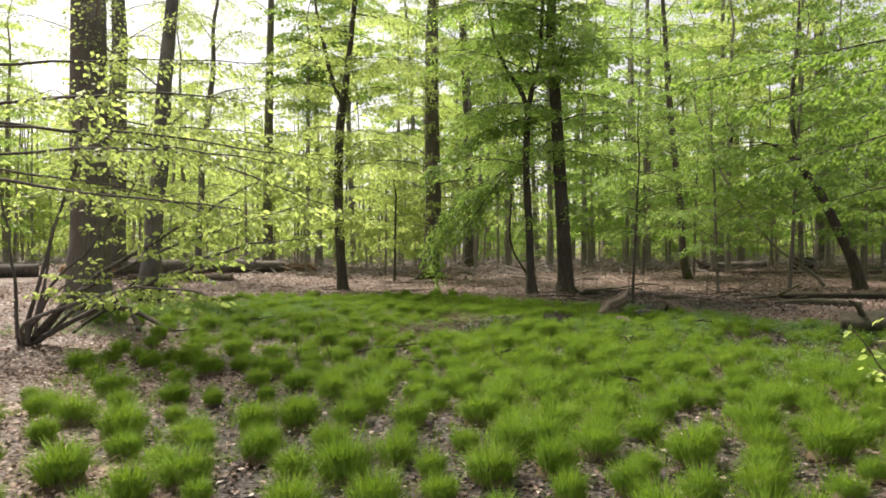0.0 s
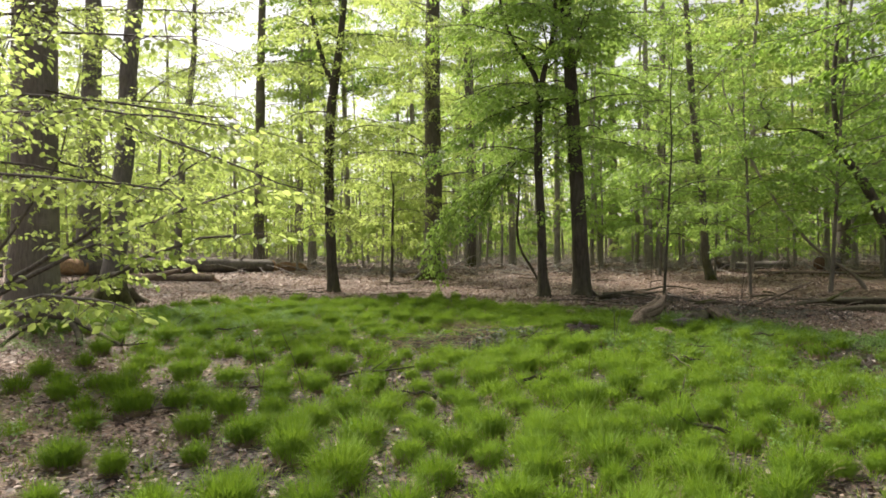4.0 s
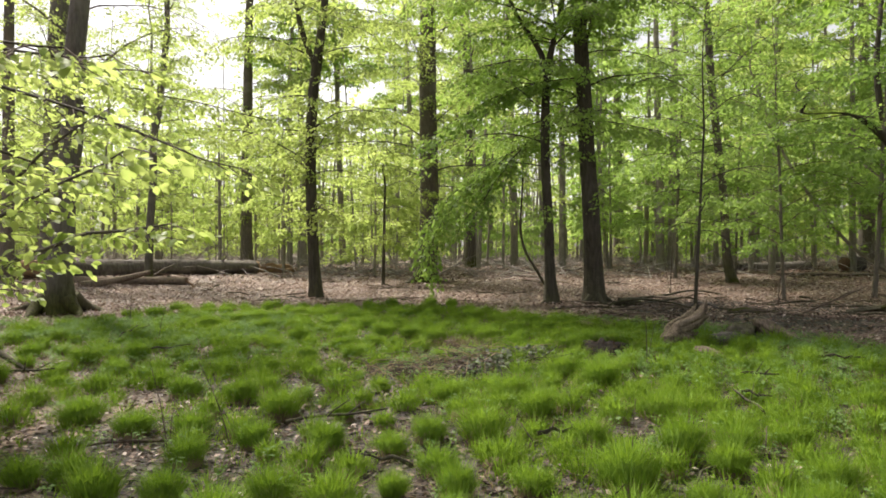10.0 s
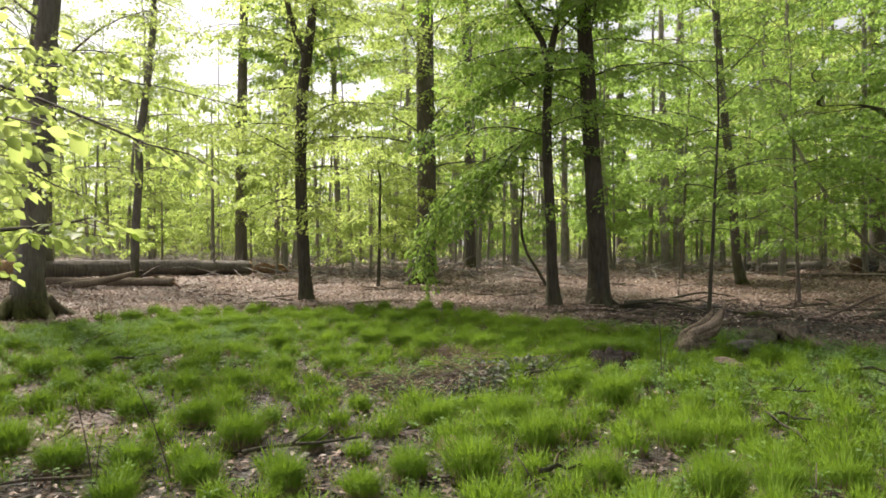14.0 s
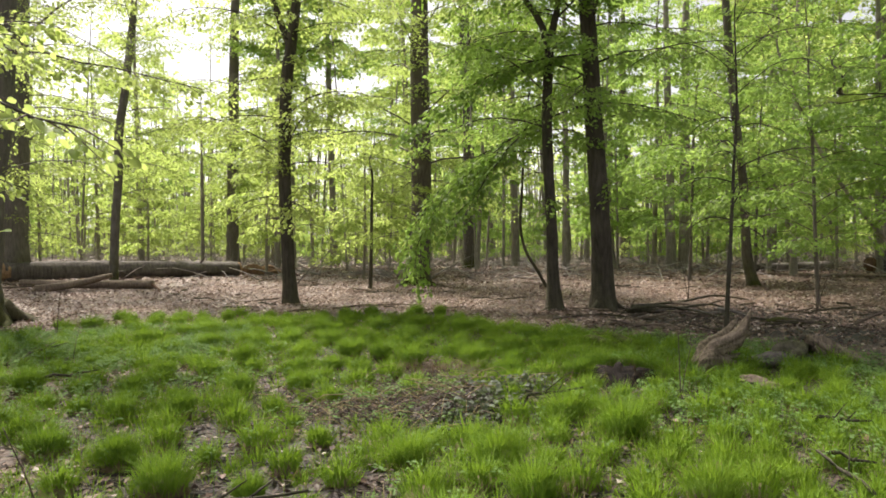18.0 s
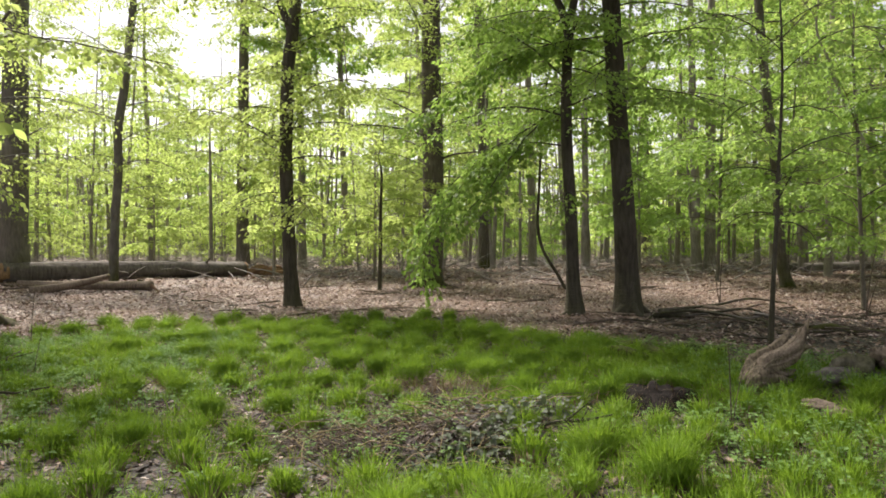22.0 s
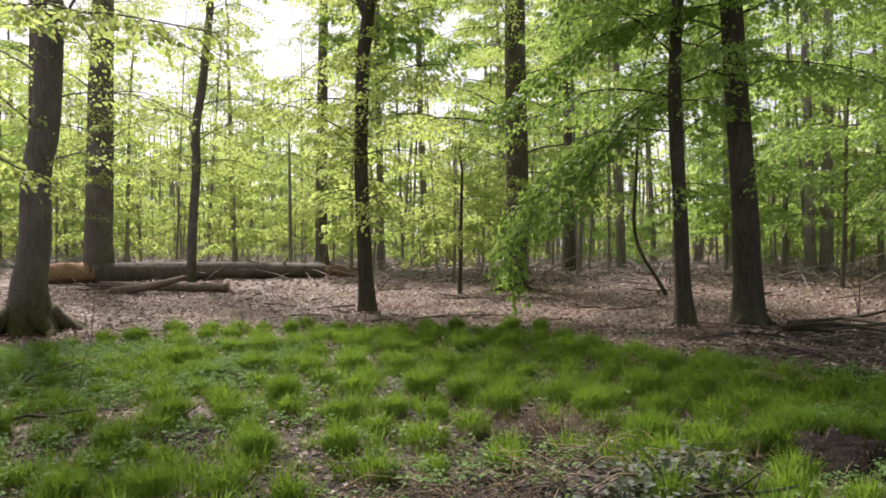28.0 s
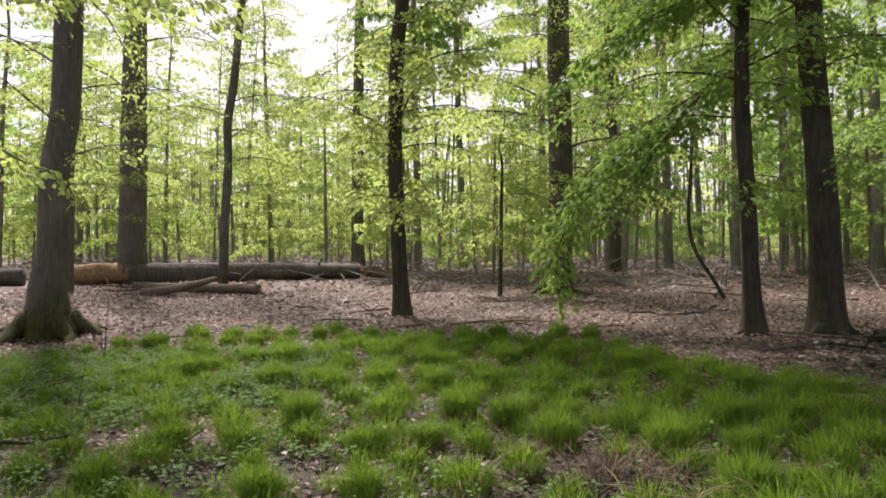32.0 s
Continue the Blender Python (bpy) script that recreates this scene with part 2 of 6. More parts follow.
def bark_material(name, light, dark, moss=0.0, scale=1.0, rough=0.85, patches=0.5):
    m, nt, out = material(name)
    co = node(nt, "ShaderNodeTexCoord").outputs["Object"]
    st = node(nt, "ShaderNodeMapping", {"Vector": co, "Scale": (scale * 9, scale * 9, scale * 1.6)})
    n1 = node(nt, "ShaderNodeTexNoise", {"Vector": st.outputs[0], "Scale": 2.0, "Detail": 6.0, "Roughness": 0.65})
    n2 = node(nt, "ShaderNodeTexNoise", {"Vector": co, "Scale": 1.3, "Detail": 3.0})
    st3 = node(nt, "ShaderNodeMapping", {"Vector": co, "Scale": (3.0, 3.0, 14.0)})
    n3 = node(nt, "ShaderNodeTexNoise", {"Vector": st3.outputs[0], "Scale": 1.5, "Detail": 3.0})
    c = ramp(nt, n1.outputs["Fac"], [(0.3, dark), (0.7, light)])
    pale = ramp(nt, n2.outputs["Fac"], [(0.52, (0, 0, 0)), (0.68, (patches, patches, patches))])
    c = mix(nt, pale, c, col(tuple(min(1, v * 1.5 + 0.02) for v in light)))
    if moss:
        geo = node(nt, "ShaderNodeNewGeometry")
        pz = node(nt, "ShaderNodeSeparateXYZ", {0: co}).outputs["Z"]
        low = node(nt, "ShaderNodeMapRange", {"Value": pz, "From Min": 0.15, "From Max": 1.1, "To Min": moss, "To Max": 0.0})
        patch = ramp(nt, n2.outputs["Fac"], [(0.34, (0, 0, 0)), (0.5, (1, 1, 1))])
        pf = node(nt, "ShaderNodeMath", {0: low.outputs[0], 1: patch}, operation="MULTIPLY")
        mc = ramp(nt, n1.outputs["Fac"], [(0.3, (0.03, 0.034, 0.01)), (0.7, (0.085, 0.09, 0.024))])
        c = mix(nt, pf.outputs[0], c, mc)
    h = node(nt, "ShaderNodeMath", {0: n1.outputs["Fac"], 1: 0.8, 2: n3.outputs["Fac"]}, operation="MULTIPLY_ADD")
    bump = node(nt, "ShaderNodeBump", {"Strength": 0.7, "Distance": 0.025, "Height": h.outputs[0]})
    d = node(nt, "ShaderNodeBsdfPrincipled", {"Base Color": c, "Roughness": rough, "Specular IOR Level": 0.2, "Normal": bump.outputs[0]})
    nt.links.new(d.outputs[0], out.inputs[0])
    return m


BARK = bark_material("beech_bark", (0.19, 0.17, 0.145), (0.10, 0.087, 0.072), 0.0, 1.4)
BARK_MOSSY = bark_material("mossy_beech_bark", (0.155, 0.136, 0.118), (0.07, 0.06, 0.05), 1.0, 1.4)
BARK_DARK = bark_material("dark_hornbeam_bark", (0.098, 0.086, 0.07), (0.04, 0.034, 0.027), 0.35, 1.0, 0.85, 0.25)
BARK_FAR = bark_material("young_beech_bark", (0.31, 0.285, 0.24), (0.15, 0.135, 0.11), 0.0)
BARK_GREY = bark_material("smooth_grey_beech_bark", (0.185, 0.172, 0.16), (0.095, 0.087, 0.08), 1.0, 1.2)
BARK_FOOT = bark_material("mossy_root_bark", (0.13, 0.11, 0.082), (0.045, 0.037, 0.028), 0.9, 1.0)
TWIG = bark_material("twig_bark", (0.16, 0.125, 0.10), (0.065, 0.05, 0.04), 0.0, 3.0)
LOGBARK = bark_material("dead_log_bark", (0.16, 0.143, 0.128), (0.058, 0.05, 0.045), 0.0, 0.8)
DEADWOOD = bark_material("bleached_dead_wood", (0.27, 0.215, 0.165), (0.06, 0.045, 0.035), 0.0, 2.2, 0.9, 0.3)
STUMPWOOD = bark_material("rotten_stump_wood", (0.33, 0.265, 0.195), (0.05, 0.038, 0.028), 0.2, 2.2, 0.9, 0.25)
BRASHWOOD = bark_material("grey_dead_twigs", (0.36, 0.33, 0.31), (0.15, 0.135, 0.125), 0.0, 1.5)
RAWWOOD = bark_material("freshly_broken_wood", (0.36, 0.235, 0.14), (0.16, 0.095, 0.055), 0.0, 1.2)
ROT = bark_material("red_rotten_wood", (0.19, 0.12, 0.08), (0.07, 0.042, 0.03), 0.0, 1.4)
# soil with the shade of holes put into its colour, nearly black
SHADED_SOIL = bark_material("shaded_black_soil", (0.035, 0.027, 0.022), (0.010, 0.008, 0.007), 0.0, 2.0, 0.8, 0.0)


# ---- mesh building ----
class Builder:
    def __init__(self):
        self.v, self.t, self.q, self.n = [], [], [], 0

    def add(self, verts, tris=None, quads=None):
        verts = np.asarray(verts, np.float32).reshape(-1, 3)
        if tris is not None and len(tris):
            self.t.append(np.asarray(tris, np.int64) + self.n)
        if quads is not None and len(quads):
            self.q.append(np.asarray(quads, np.int64) + self.n)
        self.v.append(verts)
        self.n += len(verts)

    def tube(self, pts, radii, sides=6, rough=0.0, rng=None, cap=True, phase=0.0):
        pts, radii = np.asarray(pts, float), np.asarray(radii, float)
        k = len(pts)
        tan = np.gradient(pts, axis=0)
        tan /= np.linalg.norm(tan, axis=1)[:, None] + 1e-9
        ref = np.array([0.0, 1.0, 0.0]) if abs(tan[:, 1]).mean() < 0.8 else np.array([1.0, 0.0, 0.0])
        u = np.cross(tan, ref)
        u /= np.linalg.norm(u, axis=1)[:, None] + 1e-9
        w = np.cross(tan, u)
        a = np.arange(sides) * 2 * math.pi / sides + phase
        rr = radii[:, None] * np.ones((1, sides))
        if rough and rng is not None:
            rr = rr * (1 + rough * rng.uniform(-1, 1, (k, sides)))
        ring = pts[:, None, :] + rr[:, :, None] * (np.cos(a)[None, :, None] * u[:, None, :] + np.sin(a)[None, :, None] * w[:, None, :])
        i = np.arange(k - 1)[:, None] * sides
        j = np.arange(sides)[None, :]
        j2 = (j + 1) % sides
        quads = np.stack([i + j, i + j2, i + sides + j2, i + sides + j], -1).reshape(-1, 4)
        verts = ring.reshape(-1, 3)
        tris = None
        if cap:
            verts = np.vstack([verts, pts[:1], pts[-1:]])
            c0, c1 = k * sides, k * sides + 1
            jj = np.arange(sides)
            e = (k - 1) * sides
            tris = np.vstack([np.stack([np.full(sides, c0), (jj + 1) % sides, jj], -1), np.stack([np.full(sides, c1), e + jj, e + (jj + 1) % sides], -1)])
        self.add(verts, tris, quads)

    def leaves(self, p, d, nrm, length, width, fine=False):
        """Folded pointed leaves: p base, d direction, nrm rough upper side."""
        n = len(p)
        if not n:
            return
        d = d / (np.linalg.norm(d, axis=1)[:, None] + 1e-9)
        s = np.cross(d, nrm)
        s /= np.linalg.norm(s, axis=1)[:, None] + 1e-9
        up = np.cross(s, d)
        L, W = length[:, None], width[:, None]
        if fine == "simple":
            v = np.stack([p + s * W * 0.5, p - s * W * 0.5 + d * L * 0.25, p + d * L], 1)
            self.add(v.reshape(-1, 3), np.arange(3 * n).reshape(-1, 3))
        elif not fine:
            mid = p + d * L * 0.48
            v = np.stack([p, mid + s * W * 0.5 + up * W * 0.12, p + d * L - up * L * 0.06, mid - s * W * 0.5 + up * W * 0.12], 1)
            b = np.arange(n)[:, None] * 4
            self.add(v.reshape(-1, 3), np.concatenate([b + [0, 1, 2], b + [0, 2, 3]], 0))
        else:
            def at(f, side, lift):
                return p + d * L * f + s * W * side + up * W * lift
            v = np.stack([p, at(0.25, 0.40, 0.12), at(0.55, 0.48, 0.10), at(0.82, 0.24, -0.02), at(1.0, 0.0, -0.14),
                          at(0.82, -0.24, -0.02), at(0.55, -0.48, 0.10), at(0.25, -0.40, 0.12), at(0.5, 0.0, 0.0)], 1)
            b = np.arange(n)[:, None] * 9
            f = [b + [8, i, i + 1] for i in range(7)] + [b + [8, 7, 0]]
            self.add(v.reshape(-1, 3), np.concatenate(f, 0))

    def mesh(self, name, smooth=False):
        me = bpy.data.meshes.new(name)
        v = np.vstack(self.v) if self.v else np.zeros((0, 3), np.float32)
        t = np.vstack(self.t) if self.t else np.zeros((0, 3), np.int64)
        q = np.vstack(self.q) if self.q else np.zeros((0, 4), np.int64)
        me.vertices.add(len(v))
        me.vertices.foreach_set("co", v.astype(np.float32).ravel())
        idx = np.concatenate([t.ravel(), q.ravel()]).astype(np.int32)
        me.loops.add(len(idx))
        me.loops.foreach_set("vertex_index", idx)
        me.polygons.add(len(t) + len(q))
        starts = np.concatenate([np.arange(len(t)) * 3, len(t) * 3 + np.arange(len(q)) * 4]).astype(np.int32)
        me.polygons.foreach_set("loop_start", starts)
        if smooth:
            me.polygons.foreach_set("use_smooth", np.ones(len(t) + len(q), bool))
        me.update(calc_edges=True)
        me.validate()
        return me


def part(name, shape, mat, parent=None, label="", smooth=False):
    me = shape.mesh(name, smooth) if isinstance(shape, Builder) else shape
    me.materials.clear()
    me.materials.append(mat)
    ob = new(name, me)
    if parent is not None:
        ob.parent = parent
    if label:
        tagged(ob, label)
    return ob


def smooth_line(pts, k):
    """k points of a smooth curve through pts."""
    pts = np.asarray(pts, float)
    n = len(pts)
    out = []
    for s in np.linspace(0, n - 1 - 1e-6, k):
        i = int(s)
        f = s - i
        p0, p1, p2, p3 = pts[max(i - 1, 0)], pts[i], pts[i + 1], pts[min(i + 2, n - 1)]
        out.append(0.5 * (2 * p1 + (p2 - p0) * f + (2 * p0 - 5 * p1 + 4 * p2 - p3) * f * f + (3 * p1 - p0 - 3 * p2 + p3) * f ** 3))
    return np.array(out)


UP = np.array([0.0, 0.0, 1.0])


def unit(v):
    v = np.asarray(v, float)
    return v / (np.linalg.norm(v, axis=-1, keepdims=True) + 1e-9)


def spray(rng, twigs, leaves, line, reach, per_metre, leaf, fine=False, droop=0.4, start=0.25, thick=0.012, side_step=0.22, flat=0.2):
    """A leafy bough: side shoots left and right along line, in one nearly level layer, with leaves along the shoots."""
    line = np.asarray(line, float)
    seg = np.linalg.norm(np.diff(line, axis=0), axis=1)
    total = seg.sum()
    cum = np.concatenate([[0], np.cumsum(seg)]) / total
    m = max(3, int(total * (1 - start) / side_step))
    side = 1
    P, D = [], []
    for s in np.linspace(start, 1.0, m):
        side = -side
        p = np.array([np.interp(s, cum, line[:, i]) for i in range(3)])
        q = np.array([np.interp(min(1, s + 0.05), cum, line[:, i]) for i in range(3)])
        o = np.array([np.interp(s - 0.05, cum, line[:, i]) for i in range(3)])
        f = unit(q - o)
        lat = unit(np.cross(f, UP)) * side
        ang = rng.uniform(0.5, 1.1) if s < 0.97 else 0.1
        dr = unit(f * math.cos(ang) + lat * math.sin(ang) + UP * rng.normal(0, 0.10))
        ln = reach * rng.uniform(0.55, 1.1) * (1 - 0.55 * abs(s - 0.45) / 0.55)
        k = 5
        tt = np.linspace(0, 1, k)[:, None]
        pts = p + dr * ln * tt - UP * droop * ln * tt ** 2 + rng.normal(0, 0.02 * ln, (k, 3)) * tt
        if twigs is not None:
            twigs.tube(pts[[0, 4]], [thick * 0.6, thick * 0.2], 3, cap=False)
        c = max(2, int(per_metre * ln))
        u = rng.uniform(0.12, 1.02, c)
        lp = np.stack([np.interp(u, tt[:, 0], pts[:, i]) for i in range(3)], 1)
        l2 = unit(np.cross(dr, UP))
        sg = rng.choice([-1, 1], c)[:, None]
        off = np.abs(rng.normal(0, 0.16 * min(1, reach), c))[:, None]
        lp = lp + sg * l2 * off - UP * (rng.uniform(0, flat, c) + 0.12 * off[:, 0])[:, None]
        a = rng.uniform(0.3, 1.2, c)[:, None]
        ld = dr * np.cos(a) + sg * l2 * np.sin(a) + rng.normal(0, 0.25, (c, 3)) - UP * rng.uniform(0.1, 1.15, c)[:, None]
        P.append(lp)
        D.append(ld)
    P, D = np.vstack(P), np.vstack(D)
    c = len(P)
    nrm = UP + rng.normal(0, 0.8, (c, 3))
    L = leaf * rng.uniform(0.65, 1.2, c)
    leaves.leaves(P, D, nrm, L, L * rng.uniform(0.55, 0.72, c), fine)


def trunk_mesh(rng, line, radii, sides=14, rings=34, flare=0.0, roots=5):
    """A tapered trunk along line; its foot spreads into roots."""
    path = smooth_line(np.column_stack([line, radii]), rings)
    b = Builder()
    k = len(path)
    a = np.arange(sides) * 2 * math.pi / sides
    ph = rng.uniform(0, 6.28)
    zrel = path[:, 2] - path[0, 2]
    bump = 1 + 0.025 * np.sin(3 * a[None, :] + zrel[:, None] * 0.9 + ph) + rng.normal(0, 0.012, (k, sides))
    low = np.exp(-np.clip(zrel, 0, None) / 0.34)[:, None]
    lobes = 1 + flare * low * (0.35 + 0.9 * np.clip(np.cos(roots * a + ph), 0, 1) ** 1.5)[None, :]
    r = path[:, 3][:, None] * bump * lobes
    v = np.stack([path[:, 0][:, None] + r * np.cos(a), path[:, 1][:, None] + r * np.sin(a), np.repeat(path[:, 2][:, None], sides, 1)], -1)
    i = np.arange(k - 1)[:, None] * sides
    j = np.arange(sides)[None, :]
    j2 = (j + 1) % sides
    b.add(v.reshape(-1, 3), None, np.stack([i + j, i + j2, i + sides + j2, i + sides + j], -1).reshape(-1, 4))
    return b, path


def limb_line(rng, p, az, length, rise, k=7, wander=0.06, bow=0.25):
    d = np.array([math.cos(az), math.sin(az), 0.0])
    s = np.linspace(0, 1, k)[:, None]
    line = np.asarray(p) + d * length * s + UP * length * (rise * s - bow * s ** 2)
    return line + np.cumsum(rng.normal(0, wander * length / k, (k, 3)), axis=0) * (s > 0)


def tree(name, x, y, line, radii, height, limbs, seed, bark, leafmat, label, leaf=0.092, per_metre=100, reach=1.0, flare=0.35, roots=5, sides=14,
         forks=(), first=1.6, limb_len=(1.2, 2.6), crown_from=0.5, thin_above=99.0, shoots=0, group="", aim=None, fine=False, limb_parts=True, trunk_sides=None):
    """A beech. line: (dx, dz) of the stem's middle over its foot; it runs on, tapering, to height."""
    rng = np.random.default_rng(seed)
    root = tagged(new(name), label, "tree", group)
    z0 = gz(x, y)
    root.location = (x, y, z0)
    pts = [(px, rng.normal(0, 0.03) if i else 0, pz) for i, (px, pz) in enumerate(line)]
    rad = list(radii)
    lx, lz = line[-1]
    px, pz = line[-2]
    lean = max(-0.12, min(0.12, (lx - px) / max(0.3, lz - pz)))
    steps = np.linspace(lz, height, 5)[1:]
    for i, h in enumerate(steps):
        pts.append((lx + lean * (h - lz) * 0.7 + rng.normal(0, 0.1), rng.normal(0, 0.1), h))
        rad.append(rad[len(line) - 1] * (1 - (i + 1) / 4.4))
    pts = np.array(pts)
    pts[0, 2] -= 0.12
    b, path = trunk_mesh(rng, pts, rad, sides, 40 if limb_parts else 18, flare, roots)
    part("trunk", b, bark, root, smooth=True)
    leaves, twigs = Builder(), Builder()

    def add_limb(p, az, ln, rise, r0, bow=0.3):
        ll = limb_line(rng, p, az, ln, rise, bow=bow)
        lb = Builder()
        lb.tube(ll, np.linspace(r0, 0.006, len(ll)), 5, cap=False)
        if limb_parts:
            part("limb", lb, bark, root, smooth=True)
        else:
            twigs.tube(ll[::2], np.linspace(r0, 0.006, 4), 3, cap=False)
        spray(rng, twigs if limb_parts else None, leaves, ll, (1.0 if limb_parts else 1.05) * reach * min(1.0, 0.35 + ln / 4), per_metre, leaf, fine, thick=0.012, start=0.14)

    for fl, fr in forks:
        fl = np.array([(q[0], 0.15 * i, q[1]) for i, q in enumerate(fl)])
        fb = Builder()
        sm = smooth_line(np.column_stack([fl, fr]), 10)
        fb.tube(sm[:, :3], sm[:, 3], 8)
        part("limb", fb, bark, root, smooth=True)
        for i in range(5):
            p = sm[rng.integers(3, 10), :3]
            add_limb(p, rng.uniform(0, 6.28), rng.uniform(*limb_len) * 0.8, rng.uniform(0.0, 0.5), 0.018)
    for i in range(shoots):
        h = rng.uniform(max(1.2, first * 0.55), min(10.0, height * 0.8))
        p = np.array([np.interp(h, path[:, 2], path[:, j]) for j in range(3)])
        add_limb(p, rng.uniform(0, 6.28), rng.uniform(0.45, 1.1), rng.uniform(0.0, 0.5), 0.009)
    golden = 2.399
    for i in range(limbs):
        f = (i + rng.uniform(0, 0.9)) / limbs
        h = first + (height * 0.97 - first) * f ** 1.15
        if h > thin_above and rng.random() < 0.6:
            continue
        p = np.array([np.interp(h, path[:, 2], path[:, j]) for j in range(3)])
        r = np.interp(h, path[:, 2], path[:, 3])
        top = 1 - 0.75 * max(0, (h / height - crown_from) / max(0.01, 1 - crown_from)) ** 1.4
        ln = rng.uniform(*limb_len) * max(0.25, top) * (0.65 if limb_parts and h < 3.4 else 1.0)
        az = i * golden + rng.uniform(-0.5, 0.5)
        if aim is not None and rng.random() < 0.35:
            az = aim + rng.normal(0, 0.7)
        add_limb(p, az, ln, rng.uniform(0.15, 0.8) + 0.4 * (h / height) ** 2, min(0.5 * r, 0.005 + 0.006 * ln), 0.42)
    if twigs.n:
        tagged(part("branchwork", twigs, TWIG, root), kind="stuff")
    tagged(part("crown", leaves, leafmat, root), kind="stuff")
    return root


def root_legs(root, seed, foot, count, reach, mat, tilt=0.0):
    """Surface roots running out from a trunk's foot."""
    rng = np.random.default_rng(seed)
    x0, y0, z0 = root.location
    for i in range(count):
        az = tilt + i * 2 * math.pi / count + rng.uniform(-0.35, 0.35)
        ln = reach * rng.uniform(0.7, 1.2)
        pts = []
        for s, up in ((0.0, 0.30), (0.35, 0.13), (0.65, 0.04), (1.0, -0.02), (1.3, -0.08)):
            a = az + 0.25 * math.sin(3 * s + i)
            dx, dy = math.cos(a) * (foot * 0.55 + ln * s * 0.8), math.sin(a) * (foot * 0.55 + ln * s * 0.8)
            pts.append((dx, dy, gz(x0 + dx, y0 + dy) - z0 + up * min(1, foot * 2.4)))
        sm = smooth_line(np.column_stack([pts, [foot * 0.36, foot * 0.28, foot * 0.2, foot * 0.13, foot * 0.06]]), 12)
        b = Builder()
        b.tube(sm[:, :3], sm[:, 3], 8, 0.12, rng)
        part("surface_root", b, mat, root, smooth=True)


# ---- ground: one sheet to the horizon ----
def axis(lo, hi, fine_lo, fine_hi, step, far):
    mid = np.arange(fine_lo, fine_hi + 1e-6, step)
    out = [*mid]
    s, v = step, fine_hi
    while v < hi:
        s *= far
        v += s
        out.append(v)
    s, v = step, fine_lo
    pre = []
    while v > lo:
        s *= far
        v -= s
        pre.append(v)
    return np.array(pre[::-1] + out)


gx, gy = axis(-2500, 2500, -9, 11, 0.19, 1.17), axis(-2500, 2500, 2, 22, 0.19, 1.17)
XX, YY = np.meshgrid(gx, gy)
ZZ = ground_z(XX, YY)
fine_noise = np.random.default_rng(3).normal(0, 0.012, ZZ.shape) * (np.abs(XX - 1) < 11) * (np.abs(YY - 12) < 11)
ground_b = Builder()
nx, ny = len(gx), len(gy)
ii = np.arange(ny - 1)[:, None] * nx + np.arange(nx - 1)[None, :]
ground_b.add(np.stack([XX, YY, ZZ + fine_noise], -1).reshape(-1, 3), None, np.stack([ii, ii + 1, ii + nx + 1, ii + nx], -1).reshape(-1, 4))
ground_ob = part("ground", ground_b, GROUND, smooth=True)
# where shade is painted into the floor colour: the east bank and the clearing
bank_shade = 1.25 * np.exp(-(((XX - 7.0) / 4.2) ** 2 + ((YY - 16.6) / 2.6) ** 2)) - 0.6
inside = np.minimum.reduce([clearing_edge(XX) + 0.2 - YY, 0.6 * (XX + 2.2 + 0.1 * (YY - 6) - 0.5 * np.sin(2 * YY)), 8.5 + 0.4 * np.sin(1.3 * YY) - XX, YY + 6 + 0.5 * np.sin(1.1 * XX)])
floor_shade = ground_ob.data.attributes.new("floor_shade", "FLOAT", "POINT")
floor_shade.data.foreach_set("value", np.clip(0.5 + np.maximum(inside, bank_shade) * 0.6, 0, 1).ravel().astype(np.float32))
tagged(ground_ob, "brown woodland floor of leaf litter and dark soil", "ground", kind="structure")

# ---- the trees that stand round the clearing ----
def stem(base_x, base_z, rows):
    """(x, z, radius) rows to offsets from the foot."""
    return [(px - base_x, pz - base_z) for px, pz, _ in rows], [r for *_, r in rows]


def placed(x, y, rows, **kw):
    line, rad = stem(rows[0][0], gz(x, y), rows)
    line[0] = (0.0, 0.0)
    return tree("beech_tree", x, y, line, rad, **kw)


A_ROWS = [(-3.19, 0.28, 0.19), (-3.24, 0.89, 0.155), (-3.29, 1.73, 0.145), (-3.34, 3.56, 0.14), (-3.27, 5.4, 0.14), (-3.17, 6.24, 0.13), (-2.97, 7.79, 0.095)]
placed(-3.19, 20.58, A_ROWS, height=17, limbs=60, seed=11, shoots=16, bark=BARK_DARK, leafmat=LEAF_FRESH, label="slim crooked beech forking above, in fresh yellow-green leaf",
       forks=[([(0.02, 5.9), (-0.23, 6.5), (-0.44, 7.1), (-0.68, 8.1), (-1.0, 9.6)], [0.09, 0.077, 0.07, 0.056, 0.03])], first=1.7, limb_len=(1.2, 3.0), flare=0.3)
B_ROWS = [(2.6, 0.42, 0.148), (2.56, 1.05, 0.123), (2.55, 2.06, 0.113), (2.47, 3.95, 0.107), (2.53, 5.6, 0.092), (2.7, 6.48, 0.067), (2.89, 7.37, 0.057)]
tree_b = placed(2.6, 18.95, B_ROWS, height=14, limbs=42, seed=12, shoots=12, bark=BARK_DARK, leafmat=LEAF_DEEP, label="slim dark hornbeam with a fluted foot and forked top",
       forks=[([(-0.07, 5.2), (-0.22, 5.95), (-0.66, 6.7), (-0.97, 7.5), (-1.2, 8.8)], [0.076, 0.07, 0.051, 0.04, 0.02])], first=3.0, limb_len=(1.2, 3.0), flare=0.9, roots=4)
